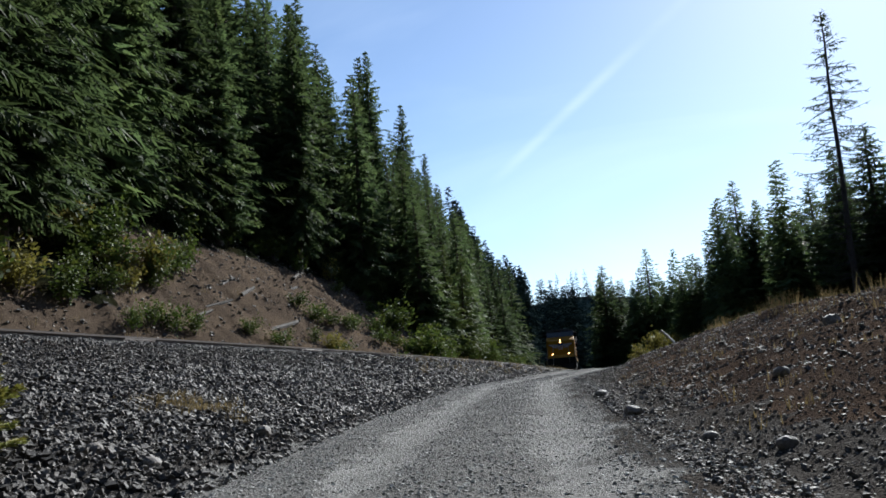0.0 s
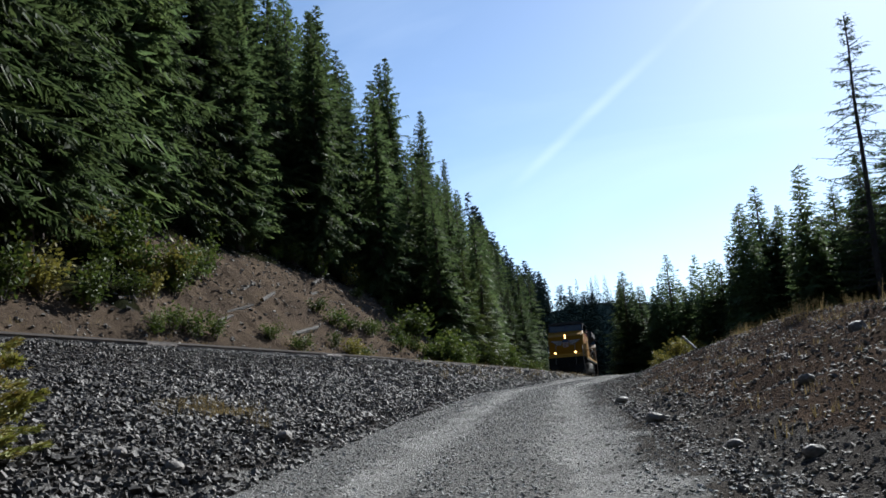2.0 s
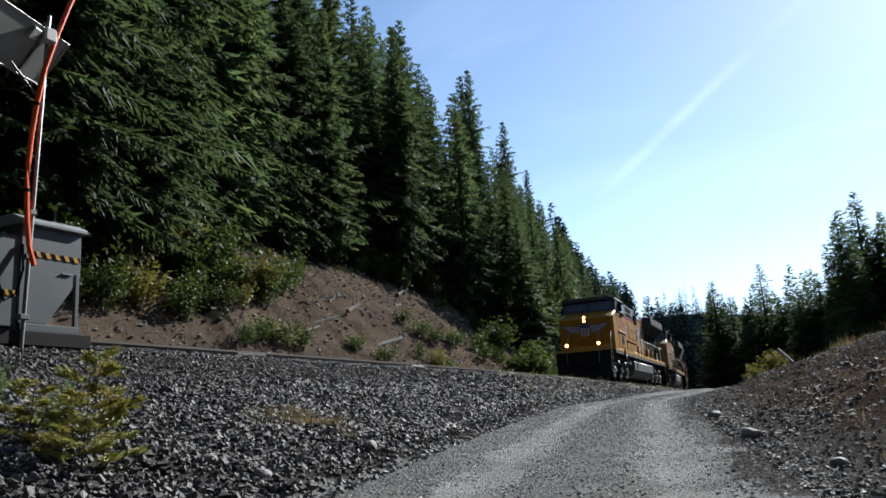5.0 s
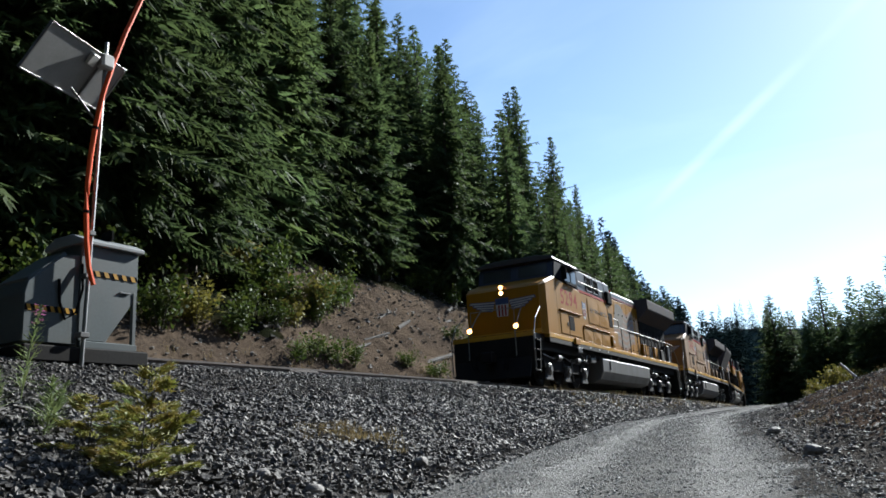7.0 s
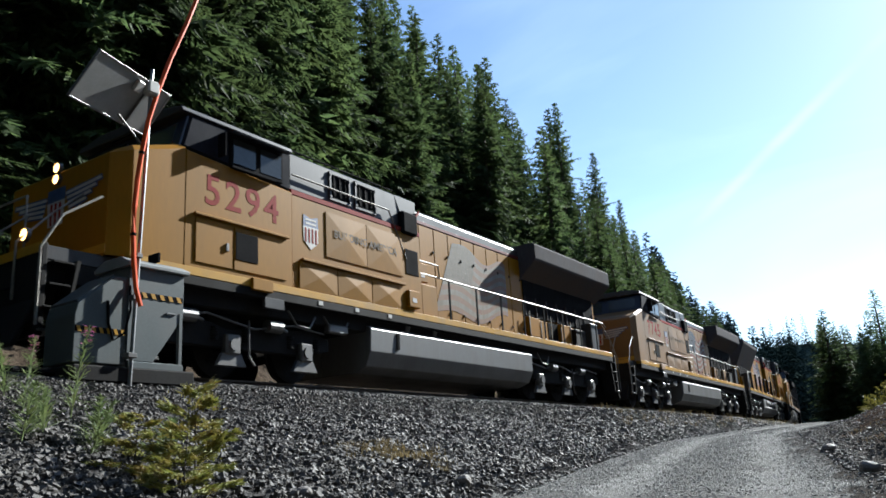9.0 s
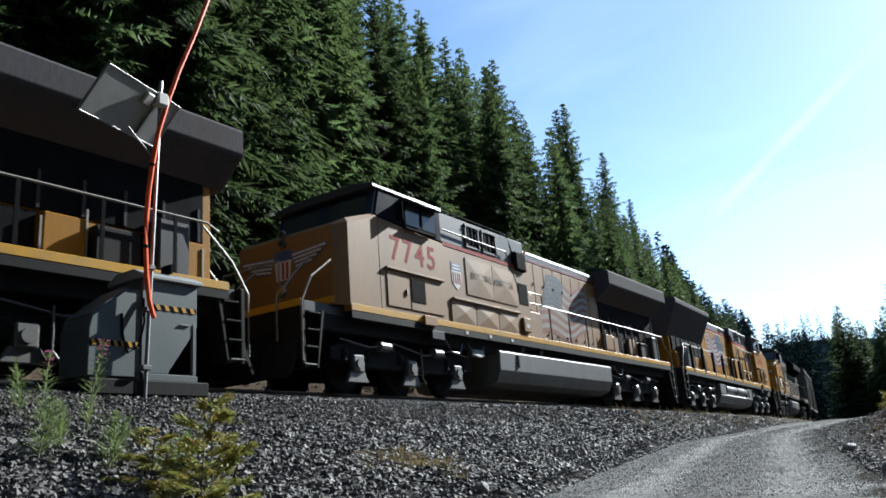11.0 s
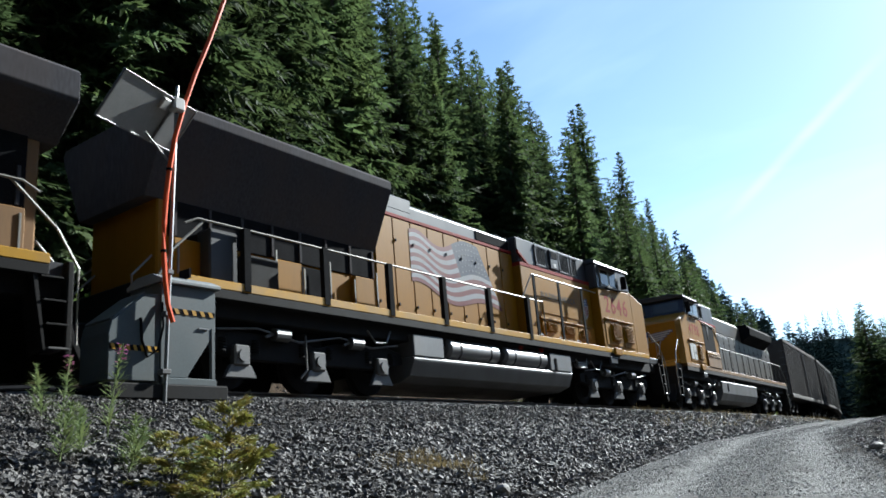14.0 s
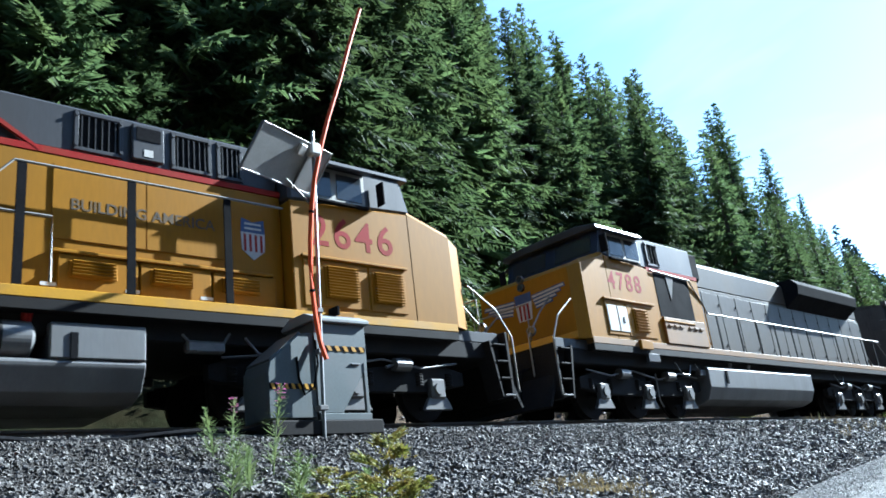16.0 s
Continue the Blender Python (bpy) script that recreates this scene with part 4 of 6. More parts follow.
def locomotive(number, label, side, flip, big=True, lit=False, flag=None, slogan=True, louvres=False, paint=None):
    """A six-axle road diesel, 22.3 m long, its cab towards -y. side: which flank carries the writing."""
    paint = paint or M_YELLOW
    L = 22.3
    Y = lambda a: a - L / 2
    e = thing("diesel_locomotive", label, "locomotive", "locomotives of the train")
    J = 5.54 if big else 4.85               # back of the cab
    CE = 9.9 if big else 7.4                # back of the wide cabinet behind the cab
    W0, W1 = (15.85, 21.6) if big else (14.3, 19.6)   # radiator wings
    HE = 21.35 if big else 20.7             # end of the long hood
    HS = 3.69 if not big else 4.10 if louvres else 4.20   # foot of the hood's grey roof
    CS = 3.74 if louvres else 3.60          # foot of the cabinet's red stripe
    TK = (7.93, 15.3) if big else (7.0, 13.6)
    # frame, sill, walkway
    bm = box(bmesh.new(), -1.30, 1.30, Y(0.75), Y(21.6), 1.12, 1.45, 0.02)
    part("frame", bm, M_DARK, e, "grimy dark underframe")
    for sx in (-1, 1):
        part("sill", box(bmesh.new(), sx * 1.30, sx * 1.50, Y(2.0), Y(21.3), 1.40, 1.56, 0.01), M_DARK, e)
        part("sill_stripe", box(bmesh.new(), sx * 1.30, sx * 1.505, Y(2.0), Y(21.3), 1.562, 1.71, 0.008), M_STRIPE if big else M_DUSTY, e, "bright yellow reflective sill stripe")
    part("walkway", box(bmesh.new(), -1.30, 1.30, Y(0.75), Y(21.6), 1.452, 1.66, 0.01), M_GREY, e)
    # nose and cab
    plan = [(-1.5, 2.98), (-1.5, 1.98), (-1.36, 1.64), (1.36, 1.64), (1.5, 1.98), (1.5, 2.98)]
    bm = bmesh.new()
    rings = [[bm.verts.new((x * kx, Y(max(a, a0)), z + up * (a - 1.64))) for x, a in plan] for kx, a0, z, up in ((1, 0, 1.66, 0), (1, 0, 3.32, 0.33), (0.96, 1.76, 3.42, 0.32))]
    for p, q in zip(rings, rings[1:]):
        for k in range(5):
            bm.faces.new((p[k], p[k + 1], q[k + 1], q[k]))
    bm.faces.new(rings[-1])
    bmesh.ops.recalc_face_normals(bm, faces=bm.faces[:])
    part("nose", bm, paint, e, "broad yellow safety nose")
    bm = prism(bmesh.new(), [(Y(2.985), 1.66), (Y(2.985), 3.76), (Y(J), 3.62), (Y(J), 1.66)], -1.5, 1.5, 0.02)
    part("cab", bm, paint, e, "yellow cab side below the windows")
    bm = prism(bmesh.new(), [(Y(2.90), 3.78), (Y(3.08), 4.44), (Y(J - 0.003), 4.46), (Y(J - 0.003), 3.625)], -1.485, 1.485, 0.05)
    part("cab_top", bm, M_GREY if louvres or not big else M_CABTOP, e, "dark grey upper cab")
    # dark windscreen mask, panes and the roof
    bm = prism(bmesh.new(), [(Y(2.90) - 0.03, 3.80), (Y(3.07) - 0.03, 4.42), (Y(3.07) + 0.02, 4.42), (Y(2.90) + 0.02, 3.80)], -1.44, 1.44, 0.006)
    mask = part("windscreen_mask", bm, M_NAVY, e, "dark blue-black windscreen surround")
    for k in (-1, 1):
        bm = prism(bmesh.new(), [(Y(2.93) - 0.05, 3.90), (Y(3.04) - 0.05, 4.32), (Y(3.04), 4.32), (Y(2.93), 3.90)], k * 0.15, k * 1.25, 0.004)
        part("windscreen_pane", bm, M_GLASS, mask)
    bm = cross_prism(bmesh.new(), [(-1.52, 4.44), (-1.48, 4.54), (-0.9, 4.64), (0.9, 4.64), (1.48, 4.54), (1.52, 4.44)], Y(2.88), Y(J + 0.02), 0.015)
    part("cab_roof", bm, M_GREY, e)
    for sx in (-1, 1):
        a0, a1 = (3.95, 5.28) if big else (3.2, 4.6)
        w = part("side_window", box(bmesh.new(), sx * 1.47, sx * 1.515, Y(a0), Y(a1), 3.72, 4.34, 0.012), M_BLACK if big and not louvres else M_PIPE, e, "framed sliding side window")
        for k in range(2):
            b0 = a0 + 0.07 + k * (a1 - a0) / 2
            part("pane", box(bmesh.new(), sx * 1.50, sx * 1.522, Y(b0), Y(b0 + (a1 - a0) / 2 - 0.12), 3.79, 4.27, 0.004), M_GLASS, w)
        part("armrest", box(bmesh.new(), sx * 1.515, sx * 1.60, Y(a0 - 0.02), Y(a1 - 0.25), 3.66, 3.71, 0.01), M_BLACK, w)
        bm = bmesh.new()
        prism(bm, [(Y(a0 - 0.05), 4.40), (Y(a1 + 0.05), 4.40), (Y(a1 + 0.05), 4.38), (Y(a0 - 0.05), 4.38)], sx * 1.49, sx * 1.78)
        bmesh.ops.transform(bm, matrix=Matrix.Translation((sx * 1.49, 0, 4.39)) @ pose(0, 0, 0, 0, 22 * sx) @ Matrix.Translation((-sx * 1.49, 0, -4.39)), verts=bm.verts[:])
        part("awning", bm, M_GREY, w)
        bm = box(bmesh.new(), sx * 1.52, sx * 1.72, Y(a0 - 0.30), Y(a0 - 0.26), 3.78, 4.22, 0.01)
        part("mirror", bm, M_BLACK, w)
        # lower cab: ledge, doors, vent, tabs
        a2, a3 = (3.16, 5.40) if big else (2.6, 4.75)
        part("ledge", box(bmesh.new(), sx * 1.50, sx * 1.57, Y(a2), Y(a3), 2.62, 2.67, 0.012), paint, e)
        d = part("locker_door", box(bmesh.new(), sx * 1.495, sx * 1.52, Y(a2 + 0.05), Y(a2 + 0.86), 1.80, 2.60, 0.01), paint, e)
        part("handle", box(bmesh.new(), sx * 1.52, sx * 1.55, Y(a2 + 0.70), Y(a2 + 0.76), 2.1, 2.24, 0.006), M_STEEL, d)
        d = part("locker_door", box(bmesh.new(), sx * 1.495, sx * 1.52, Y(a2 + 0.90), Y(a3 - 0.04), 1.80, 2.60, 0.01), paint, e)
        if louvres:
            louvre(e, sx, 1.52, a2 + 0.12, a2 + 0.80, 1.95, 2.50, 11, paint)
            louvre(e, sx, 1.52, a2 + 1.10, a2 + 1.80, 1.95, 2.50, 11, paint)
        elif not big:
            for q in (0.10, 0.52):
                part("locker_panel", box(bmesh.new(), sx * 1.515, sx * 1.535, Y(a2 + q), Y(a2 + q + 0.38), 1.88, 2.50, 0.008), M_WHITE, e, "white locker panel")
            louvre(e, sx, 1.52, a2 + 1.15, a2 + 1.75, 1.92, 2.50, 8, paint)
        else:
            part("vent", box(bmesh.new(), sx * 1.51, sx * 1.53, Y(a2 + 0.93), Y(a2 + 1.46), 1.99, 2.50, 0.006), M_BLACK, d, "square black air vent")
        part("step_bracket", box(bmesh.new(), sx * 1.50, sx * 1.58, Y(a3 - 0.95), Y(a3 - 0.45), 1.50, 1.72, 0.012), paint, e)
        part("jack_pad", box(bmesh.new(), sx * 1.44, sx * 1.52, Y(J - 0.75), Y(J - 0.25), 1.22, 1.42, 0.01), M_GREY, e)
        # cabinet behind the cab
        CW = 1.22 if louvres else 1.46      # half width of the cabinet behind the cab
        part("cabinet", box(bmesh.new(), sx * 0.9, sx * CW, Y(J + 0.01), Y(CE), 1.66, CS, 0.02), paint, e)
        part("cabinet_top", box(bmesh.new(), sx * 0.85, sx * (CW - 0.06), Y(J + 0.01), Y(CE), CS + 0.10, 4.60 if louvres else 4.50, 0.04), M_GREY, e, "grey top of the cabinet")
        part("red_stripe", box(bmesh.new(), sx * 0.9, sx * (CW + 0.008), Y(J + 0.01), Y(CE), CS, CS + 0.10, 0.004), M_RED, e, "thin red stripe")
        up = 0.12 if louvres else 0.0
        grilles = ((0.72, 0.34), (1.28, 0.55), (2.70, 0.58)) if louvres else ((1.25, 0.56), (2.08, 0.62)) if big else ((0.3, 0.45),)
        for off, gw in grilles:
            b, g1 = J + off, CW - 0.06
            bm = bmesh.new()
            for y0, y1, z0, z1 in ((b - 0.06, b, 3.78 + up, 4.42 + up), (b + gw, b + gw + 0.06, 3.78 + up, 4.42 + up), (b, b + gw, 3.78 + up, 3.84 + up), (b, b + gw, 4.36 + up, 4.42 + up)):
                box(bm, sx * (g1 - 0.01), sx * (g1 + 0.035), Y(y0), Y(y1), z0, z1, 0.006)
            for y0 in (b - 0.03, b + gw + 0.03):
                for z0 in (3.86 + up, 4.34 + up):
                    rod(bm, (sx * (g1 + 0.035), Y(y0), z0), (sx * (g1 + 0.055), Y(y0), z0), 0.028, 8)
            g = part("grille", bm, M_GREY, e, "bolted frame round a dark slatted grille")
            part("screen", box(bmesh.new(), sx * (g1 - 0.01), sx * (g1 + 0.004), Y(b), Y(b + gw), 3.84 + up, 4.36 + up), M_BLACK, g, "black mesh")
            count, me = (int(gw / 0.085) if louvres else 3), None
            for q in range(count):
                at = pose(0, Y(b + gw * (q + 0.5) / count), 0)
                if me is None:
                    sl = part("slat", box(bmesh.new(), sx * (g1 + 0.004), sx * (g1 + 0.026), -0.006, 0.006, 3.845 + up, 4.355 + up), M_GREY if louvres else M_DARK, g)
                    me, sl.matrix_basis = sl.data, at
                else:
                    same_part("slat", me, g, at)
        if louvres:
            hb = part("hatch", box(bmesh.new(), sx * (CW - 0.06), sx * (CW + 0.02), Y(J + 2.02), Y(J + 2.52), 3.80 + up, 4.40 + up, 0.02), M_GREY, e, "grey hatch with a small vent")
            part("vent", box(bmesh.new(), sx * (CW + 0.02), sx * (CW + 0.03), Y(J + 2.08), Y(J + 2.46), 4.12 + up, 4.34 + up, 0.004), M_BLACK, hb)
            part("white_tag", box(bmesh.new(), sx * (CW + 0.02), sx * (CW + 0.026), Y(J + 2.2), Y(J + 2.34), 3.86 + up, 3.98 + up), M_WHITE, hb)
        for k in range(2 if big else 0):
            b0, b1 = (J + 1.0, (J + CE + 0.25) / 2 - 0.01) if k == 0 else ((J + CE + 0.25) / 2 + 0.01, CE - 0.75)
            part("cabinet_panel", folded(sx, CW + 0.006, Y(b0), Y(b1), 2.50, CS - 0.14, 0.0 if louvres else 0.022), paint, e, "" if louvres else "cross-folded yellow panel")
        part("ledge", box(bmesh.new(), sx * CW, sx * (CW + 0.09), Y(J + 0.25), Y(CE - 0.75), 2.28, 2.33, 0.01), paint, e)
        w3 = (CE - 0.8 - J - 0.2) / 3
        for k in range(3 if big else 0):
            b = J + 0.2 + k * w3
            bm = folded(sx, 1.48, Y(b), Y(b + w3 - 0.03), 1.72, 2.27, 0.028)
            if louvres:
                bm.free()
                part("lower_panel", box(bmesh.new(), sx * 1.05, sx * 1.28, Y(b), Y(b + w3 - 0.03), 1.72, 2.27, 0.015), paint, e)
                louvre(e, sx, 1.28, b + 0.3, b + 0.95, 1.95, 2.18, 5, paint)
            else:
                part("lower_panel", bm, paint, e, "bulged yellow lower panel")
            part("white_tag", box(bmesh.new(), sx * 1.50, sx * 1.512, Y(b + 0.5), Y(b + 0.62), 1.46, 1.54) if not louvres else box(bmesh.new(), sx * 1.28, sx * 1.285, Y(b + 1.1), Y(b + 1.3), 1.80, 1.85), M_WHITE, e)
        # engine hood doors, each a part with a latch
        nd = 9 if big else 13
        wd = (W0 - CE) / nd if big else (HE - CE) / nd
        dm = hm = None
        for k in range(nd):
            y = Y(CE + k * wd)
            if dm is None:
                o = part("hood_door", box(bmesh.new(), sx * 0.95, sx * 0.985, 0.015, wd - 0.015, 1.72, HS - 0.03 if big else 3.56, 0.01), paint if big else M_HOOD, e)
                bm = box(bmesh.new(), sx * 0.985, sx * 1.015, wd - 0.09, wd - 0.05, 2.0, 2.07, 0.006)
                h = part("latch", bm, M_DARK, o)
                same_part("latch", h.data, o, pose(0, 0, 1.5 if big else 1.2))
                dm, hm = o.data, h.data
                o.matrix_basis = pose(0, y, 0)
            else:
                o = same_part("hood_door", dm, e, pose(0, y, 0))
                same_part("latch", hm, o)
                same_part("latch", hm, o, pose(0, 0, 1.5 if big else 1.2))
        if big:
            part("red_stripe", box(bmesh.new(), sx * 0.90, sx * 0.985, Y(CE + 0.005), Y(W0 - 0.02), HS + 0.003, HS + 0.08, 0.004), M_RED if louvres else M_FLAG_RED, e)
            part("stripe_step", prism(bmesh.new(), [(Y(CE - 0.55), CS + 0.02), (Y(CE - 0.50), CS + 0.10), (Y(CE + 0.04), HS + 0.08), (Y(CE + 0.04), HS)], sx * (CW - 0.05), sx * (CW + 0.012)), M_RED, e, "slanting red stripe")
        # radiator flank
        if big:
            # Black doors and screen hold the wing's shade in their colour.
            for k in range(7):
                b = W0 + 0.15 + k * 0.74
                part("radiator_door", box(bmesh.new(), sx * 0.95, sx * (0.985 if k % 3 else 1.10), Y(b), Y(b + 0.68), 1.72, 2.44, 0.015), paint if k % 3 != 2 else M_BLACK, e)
            sc = part("radiator_screen", box(bmesh.new(), sx * 0.95, sx * 0.99, Y(W0 + 0.12), Y(HE - 0.2), 2.48, 3.12 if louvres else 3.60, 0.01), M_BLACK, e, "black radiator screen, wing shade put into its colour")
            for k in range(8):
                part("mullion", box(bmesh.new(), sx * 0.99, sx * 1.02, Y(W0 + 0.12 + k * 0.72), Y(W0 + 0.17 + k * 0.72), 2.5, 3.10), M_WING, sc)
                part("door_trim", box(bmesh.new(), sx * 1.10, sx * 1.12, Y(W0 + 0.14 + k * 0.72), Y(W0 + 0.17 + k * 0.72), 1.75, 2.6 - 0.25 * (k % 2)), M_PIPE, e, "pale upright pipe")
            part("equipment_box", box(bmesh.new(), sx * 0.99, sx * 1.35, Y(HE - 1.35), Y(HE - 0.75), 1.68, 2.65, 0.03), M_GREY, e)
            part("equipment_box", box(bmesh.new(), sx * 0.99, sx * 1.25, Y(HE - 2.4), Y(HE - 1.6), 1.68, 2.35, 0.03), M_DARK, e)
        # walkway rail, steps, corner rails
        handrail(e, sx, CE - 0.7 if big else CE + 0.15, 20.9, 1.70, 2.72, 1.42, 6 if louvres else 9 if big else 11, broad=0.075 if louvres else 0.035)
        if not big:
            # Flat black plate: the open bay's inner shade is put into its colour.
            bay = part("equipment_bay", box(bmesh.new(), sx * 1.40, sx * 1.47, Y(J + 0.30), Y(J + 2.0), 2.42, 3.58, 0.01), M_BLACK, e, "black plate for the bay behind the cab, shade in its colour")
            part("brace", prism(bmesh.new(), [(Y(J + 0.85), 3.56), (Y(J + 1.25), 3.56), (Y(J + 0.95), 2.9)], sx * 1.47, sx * 1.485), M_HOOD, bay)
            # The locker's pale tone stands for glare on yellow paint.
            lk = part("locker", box(bmesh.new(), sx * 1.40, sx * 1.53, Y(J + 0.30), Y(J + 2.35), 1.72, 2.40, 0.015), M_DUSTY, e, "pale locker with small louvres, glare put into its colour")
            for q in range(2):
                for r in range(3):
                    part("louvre", box(bmesh.new(), sx * 1.53, sx * 1.56, Y(J + 0.45 + 1.0 * q + 0.27 * r), Y(J + 0.63 + 1.0 * q + 0.27 * r), 2.16, 2.22, 0.006), M_DUSTY, lk)
            part("handrail", pipe(bmesh.new(), [(sx * 1.50, Y(J + 0.1), 3.62), (sx * 1.50, Y(J + 2.0), 3.55), (sx * 1.44, Y(CE + 0.25), 2.72)], 0.02), M_PIPE, e)
        if louvres:
            part("handrail", pipe(bmesh.new(), [(sx * 1.43, Y(J + 0.1), 3.45), (sx * 1.43, Y(CE - 0.2), 3.45), (sx * 1.43, Y(CE + 0.4), 2.75)], 0.02), M_PIPE, e)
            for b in (J + 1.1, J + 2.6, CE - 0.3):
                part("stanchion", box(bmesh.new(), sx * 1.41, sx * 1.44, Y(b) - 0.06, Y(b) + 0.06, 1.6, 3.44), M_BLACK, e)
        elif big:
            part("roof_rail", pipe(bmesh.new(), [(sx * 1.45, Y(J + 0.05), 4.02), (sx * 1.47, Y(CE - 1.2), 4.0), (sx * 1.47, Y(CE - 0.6), 2.95)], 0.02), M_PIPE, e)
            part("roof_rail", pipe(bmesh.new(), [(sx * 1.38, Y(J), 4.56), (sx * 1.38, Y(CE - 0.9), 4.56), (sx * 1.44, Y(CE - 0.35), 3.3)], 0.018), M_BLACK, e)
            part("air_filter", box(bmesh.new(), sx * 1.2, sx * 1.55, Y(CE - 0.75), Y(CE - 0.15), 3.55, 4.1, 0.05), M_BLACK, e)
            # Raised black plate; the shade of a recess is only its colour.
            part("recess", box(bmesh.new(), sx * (CW - 0.01), sx * (CW + 0.012), Y(CE - 0.62), Y(CE - 0.12), 2.60, 3.20, 0.006), M_BLACK, e, "black plate beside the hood, a recess's shade in its colour")
            for q, z0, z1 in ((-0.66, 1.80, 2.20), (0.30, 2.62, 3.10)):
                gb = part("control_box", box(bmesh.new(), sx * 1.0, sx * (CW + 0.10 if q < 0 else 1.16), Y(CE + q), Y(CE + q + 0.42), z0, z1, 0.02), paint, e)
                part("white_tag", box(bmesh.new(), sx * (CW + 0.10 if q < 0 else 1.16), sx * (CW + 0.106 if q < 0 else 1.166), Y(CE + q + 0.12), Y(CE + q + 0.28), z0 + 0.12, z0 + 0.22), M_WHITE, gb)
            for q in (0.14, 0.22):
                part("conduit", rod(bmesh.new(), (sx * 1.05, Y(CE + q), 1.75), (sx * 1.05, Y(CE + q), 3.9), 0.028, 6), M_DARK, e)
            part("grab_rail", pipe(bmesh.new(), [(sx * 1.44, Y(CE - 0.7), 2.72), (sx * 1.44, Y(CE - 0.1), 3.02), (sx * 1.44, Y(CE + 0.75), 3.02), (sx * 1.44, Y(CE + 0.8), 2.72)], 0.02), M_PIPE, e)
            part("sand_box", box(bmesh.new(), sx * 1.0, sx * 1.40, Y(CE + 0.05), Y(CE + 0.75), 1.7, 2.5, 0.04), paint, e)
        for fa, sg in ((0.78, 1), (21.5, -1)):
            for k in range(4):
                part("step", box(bmesh.new(), sx * 1.05, sx * 1.50, Y(fa) - 0.16 + 0.05 * k * sg, Y(fa) + 0.16 + 0.05 * k * sg, 0.38 + 0.33 * k, 0.41 + 0.33 * k, 0.006), M_DARK if k else M_STEEL, e)
            part("step_side", prism(bmesh.new(), [(Y(fa) + 0.19 * sg, 0.34), (Y(fa) + 0.22 * sg, 0.34), (Y(fa) + 0.42 * sg, 1.45), (Y(fa) + 0.36 * sg, 1.45)], sx * 1.05, sx * 1.48), M_DARK, e)
            part("grab_rail", pipe(bmesh.new(), [(sx * 1.50, Y(fa) - 0.22 * sg, 0.45), (sx * 1.50, Y(fa) - 0.22 * sg, 1.55), (sx * 1.46, Y(fa) + 0.1 * sg, 2.1), (sx * 1.40, Y(fa) + 0.75 * sg, 2.72 if sg < 0 else 2.55)], 0.02), M_PIPE, e, "pale bent grab rail")
            part("grab_rail", pipe(bmesh.new(), [(sx * 0.85, Y(fa) - 0.22 * sg, 0.9), (sx * 0.85, Y(fa) - 0.22 * sg, 1.75), (sx * 0.80, Y(fa) + 0.35 * sg, 2.35), (sx * 0.75, Y(fa) + 1.0 * sg, 2.9)], 0.02), M_PIPE, e)
        lamp(e, sx * 0.85, Y(0.72), 1.88, 0.085, lit, "ditch_light")
        # tank
        top = 0.80 if louvres else 1.25
        o = [(0, 0.28), (sx * 0.95, 0.28), (sx * 1.28, 0.40), (sx * 1.42, 0.70)] + ([(sx * 1.43, 0.76), (sx * 1.40, 0.80)] if louvres else [(sx * 1.44, 1.18), (sx * 1.36, 1.25)]) + [(0, top)]
        tank = part("fuel_tank", cross_prism(bmesh.new(), o, Y(TK[0]), Y(TK[1]), 0.012), M_TANK, e, "long grey fuel tank with a sloping belly")
        if louvres:
            for b0, b1 in ((TK[0], TK[0] + 1.25), (TK[1] - 1.1, TK[1])):
                part("tank_end", box(bmesh.new(), sx * 0.6, sx * 1.44, Y(b0), Y(b1), 0.802, 1.28, 0.02), M_TANK, e, "raised grey end of the tank")
        part("fuel_gauge", box(bmesh.new(), sx * 1.43, sx * 1.46, Y(TK[0] + 0.9), Y(TK[0] + 1.0), 0.8, 1.15, 0.006), M_BLACK, tank)
        for b in (1.5, 2.6):
            part("filler_cap", rod(bmesh.new(), (sx * 1.25, Y(TK[0] + b), 1.25), (sx * 1.33, Y(TK[0] + b), 1.40), 0.07, 10), M_RED if louvres else M_STEEL, tank)
        if louvres:
            for k in range(2):
                b = TK[0] + 1.4 + k * 2.45
                bm = rod(bmesh.new(), (sx * 1.22, Y(b + 0.06), 1.07), (sx * 1.22, Y(b + 2.1), 1.07), 0.245, 36)
                rod(bm, (sx * 1.22, Y(b), 1.07), (sx * 1.22, Y(b + 0.06), 1.07), 0.17, 36, 0.245)
                rod(bm, (sx * 1.22, Y(b + 2.1), 1.07), (sx * 1.22, Y(b + 2.16), 1.07), 0.245, 36, 0.17)
                rs = part("air_tank", bm, M_TANK, e, "pale cylindrical air reservoir")
                for q in (0.4, 1.7):
                    part("strap", rod(bmesh.new(), (sx * 1.22, Y(b + q), 1.07), (sx * 1.22, Y(b + q + 0.06), 1.07), 0.252, 36), M_DARK, rs)
            part("brake_grille", box(bmesh.new(), sx * 0.93, sx * 0.975, Y(CE + 0.1), Y(CE + 1.75), 4.20, 4.46, 0.012), M_BLACK, e, "wide dark dynamic brake grille")
        for b in (5.6, 6.6, 15.9):
            part("hanging_pipe", pipe(bmesh.new(), [(sx * 1.3, Y(b), 1.3), (sx * 1.34, Y(b + 0.2), 1.02), (sx * 1.34, Y(b + 0.55), 1.0), (sx * 1.3, Y(b + 0.75), 1.25)], 0.022), M_STEEL, e)
        part("walkway_bracket", box(bmesh.new(), sx * 1.2, sx * 1.36, Y(6.7), Y(7.3), 0.98, 1.16, 0.03), M_STEEL, e)
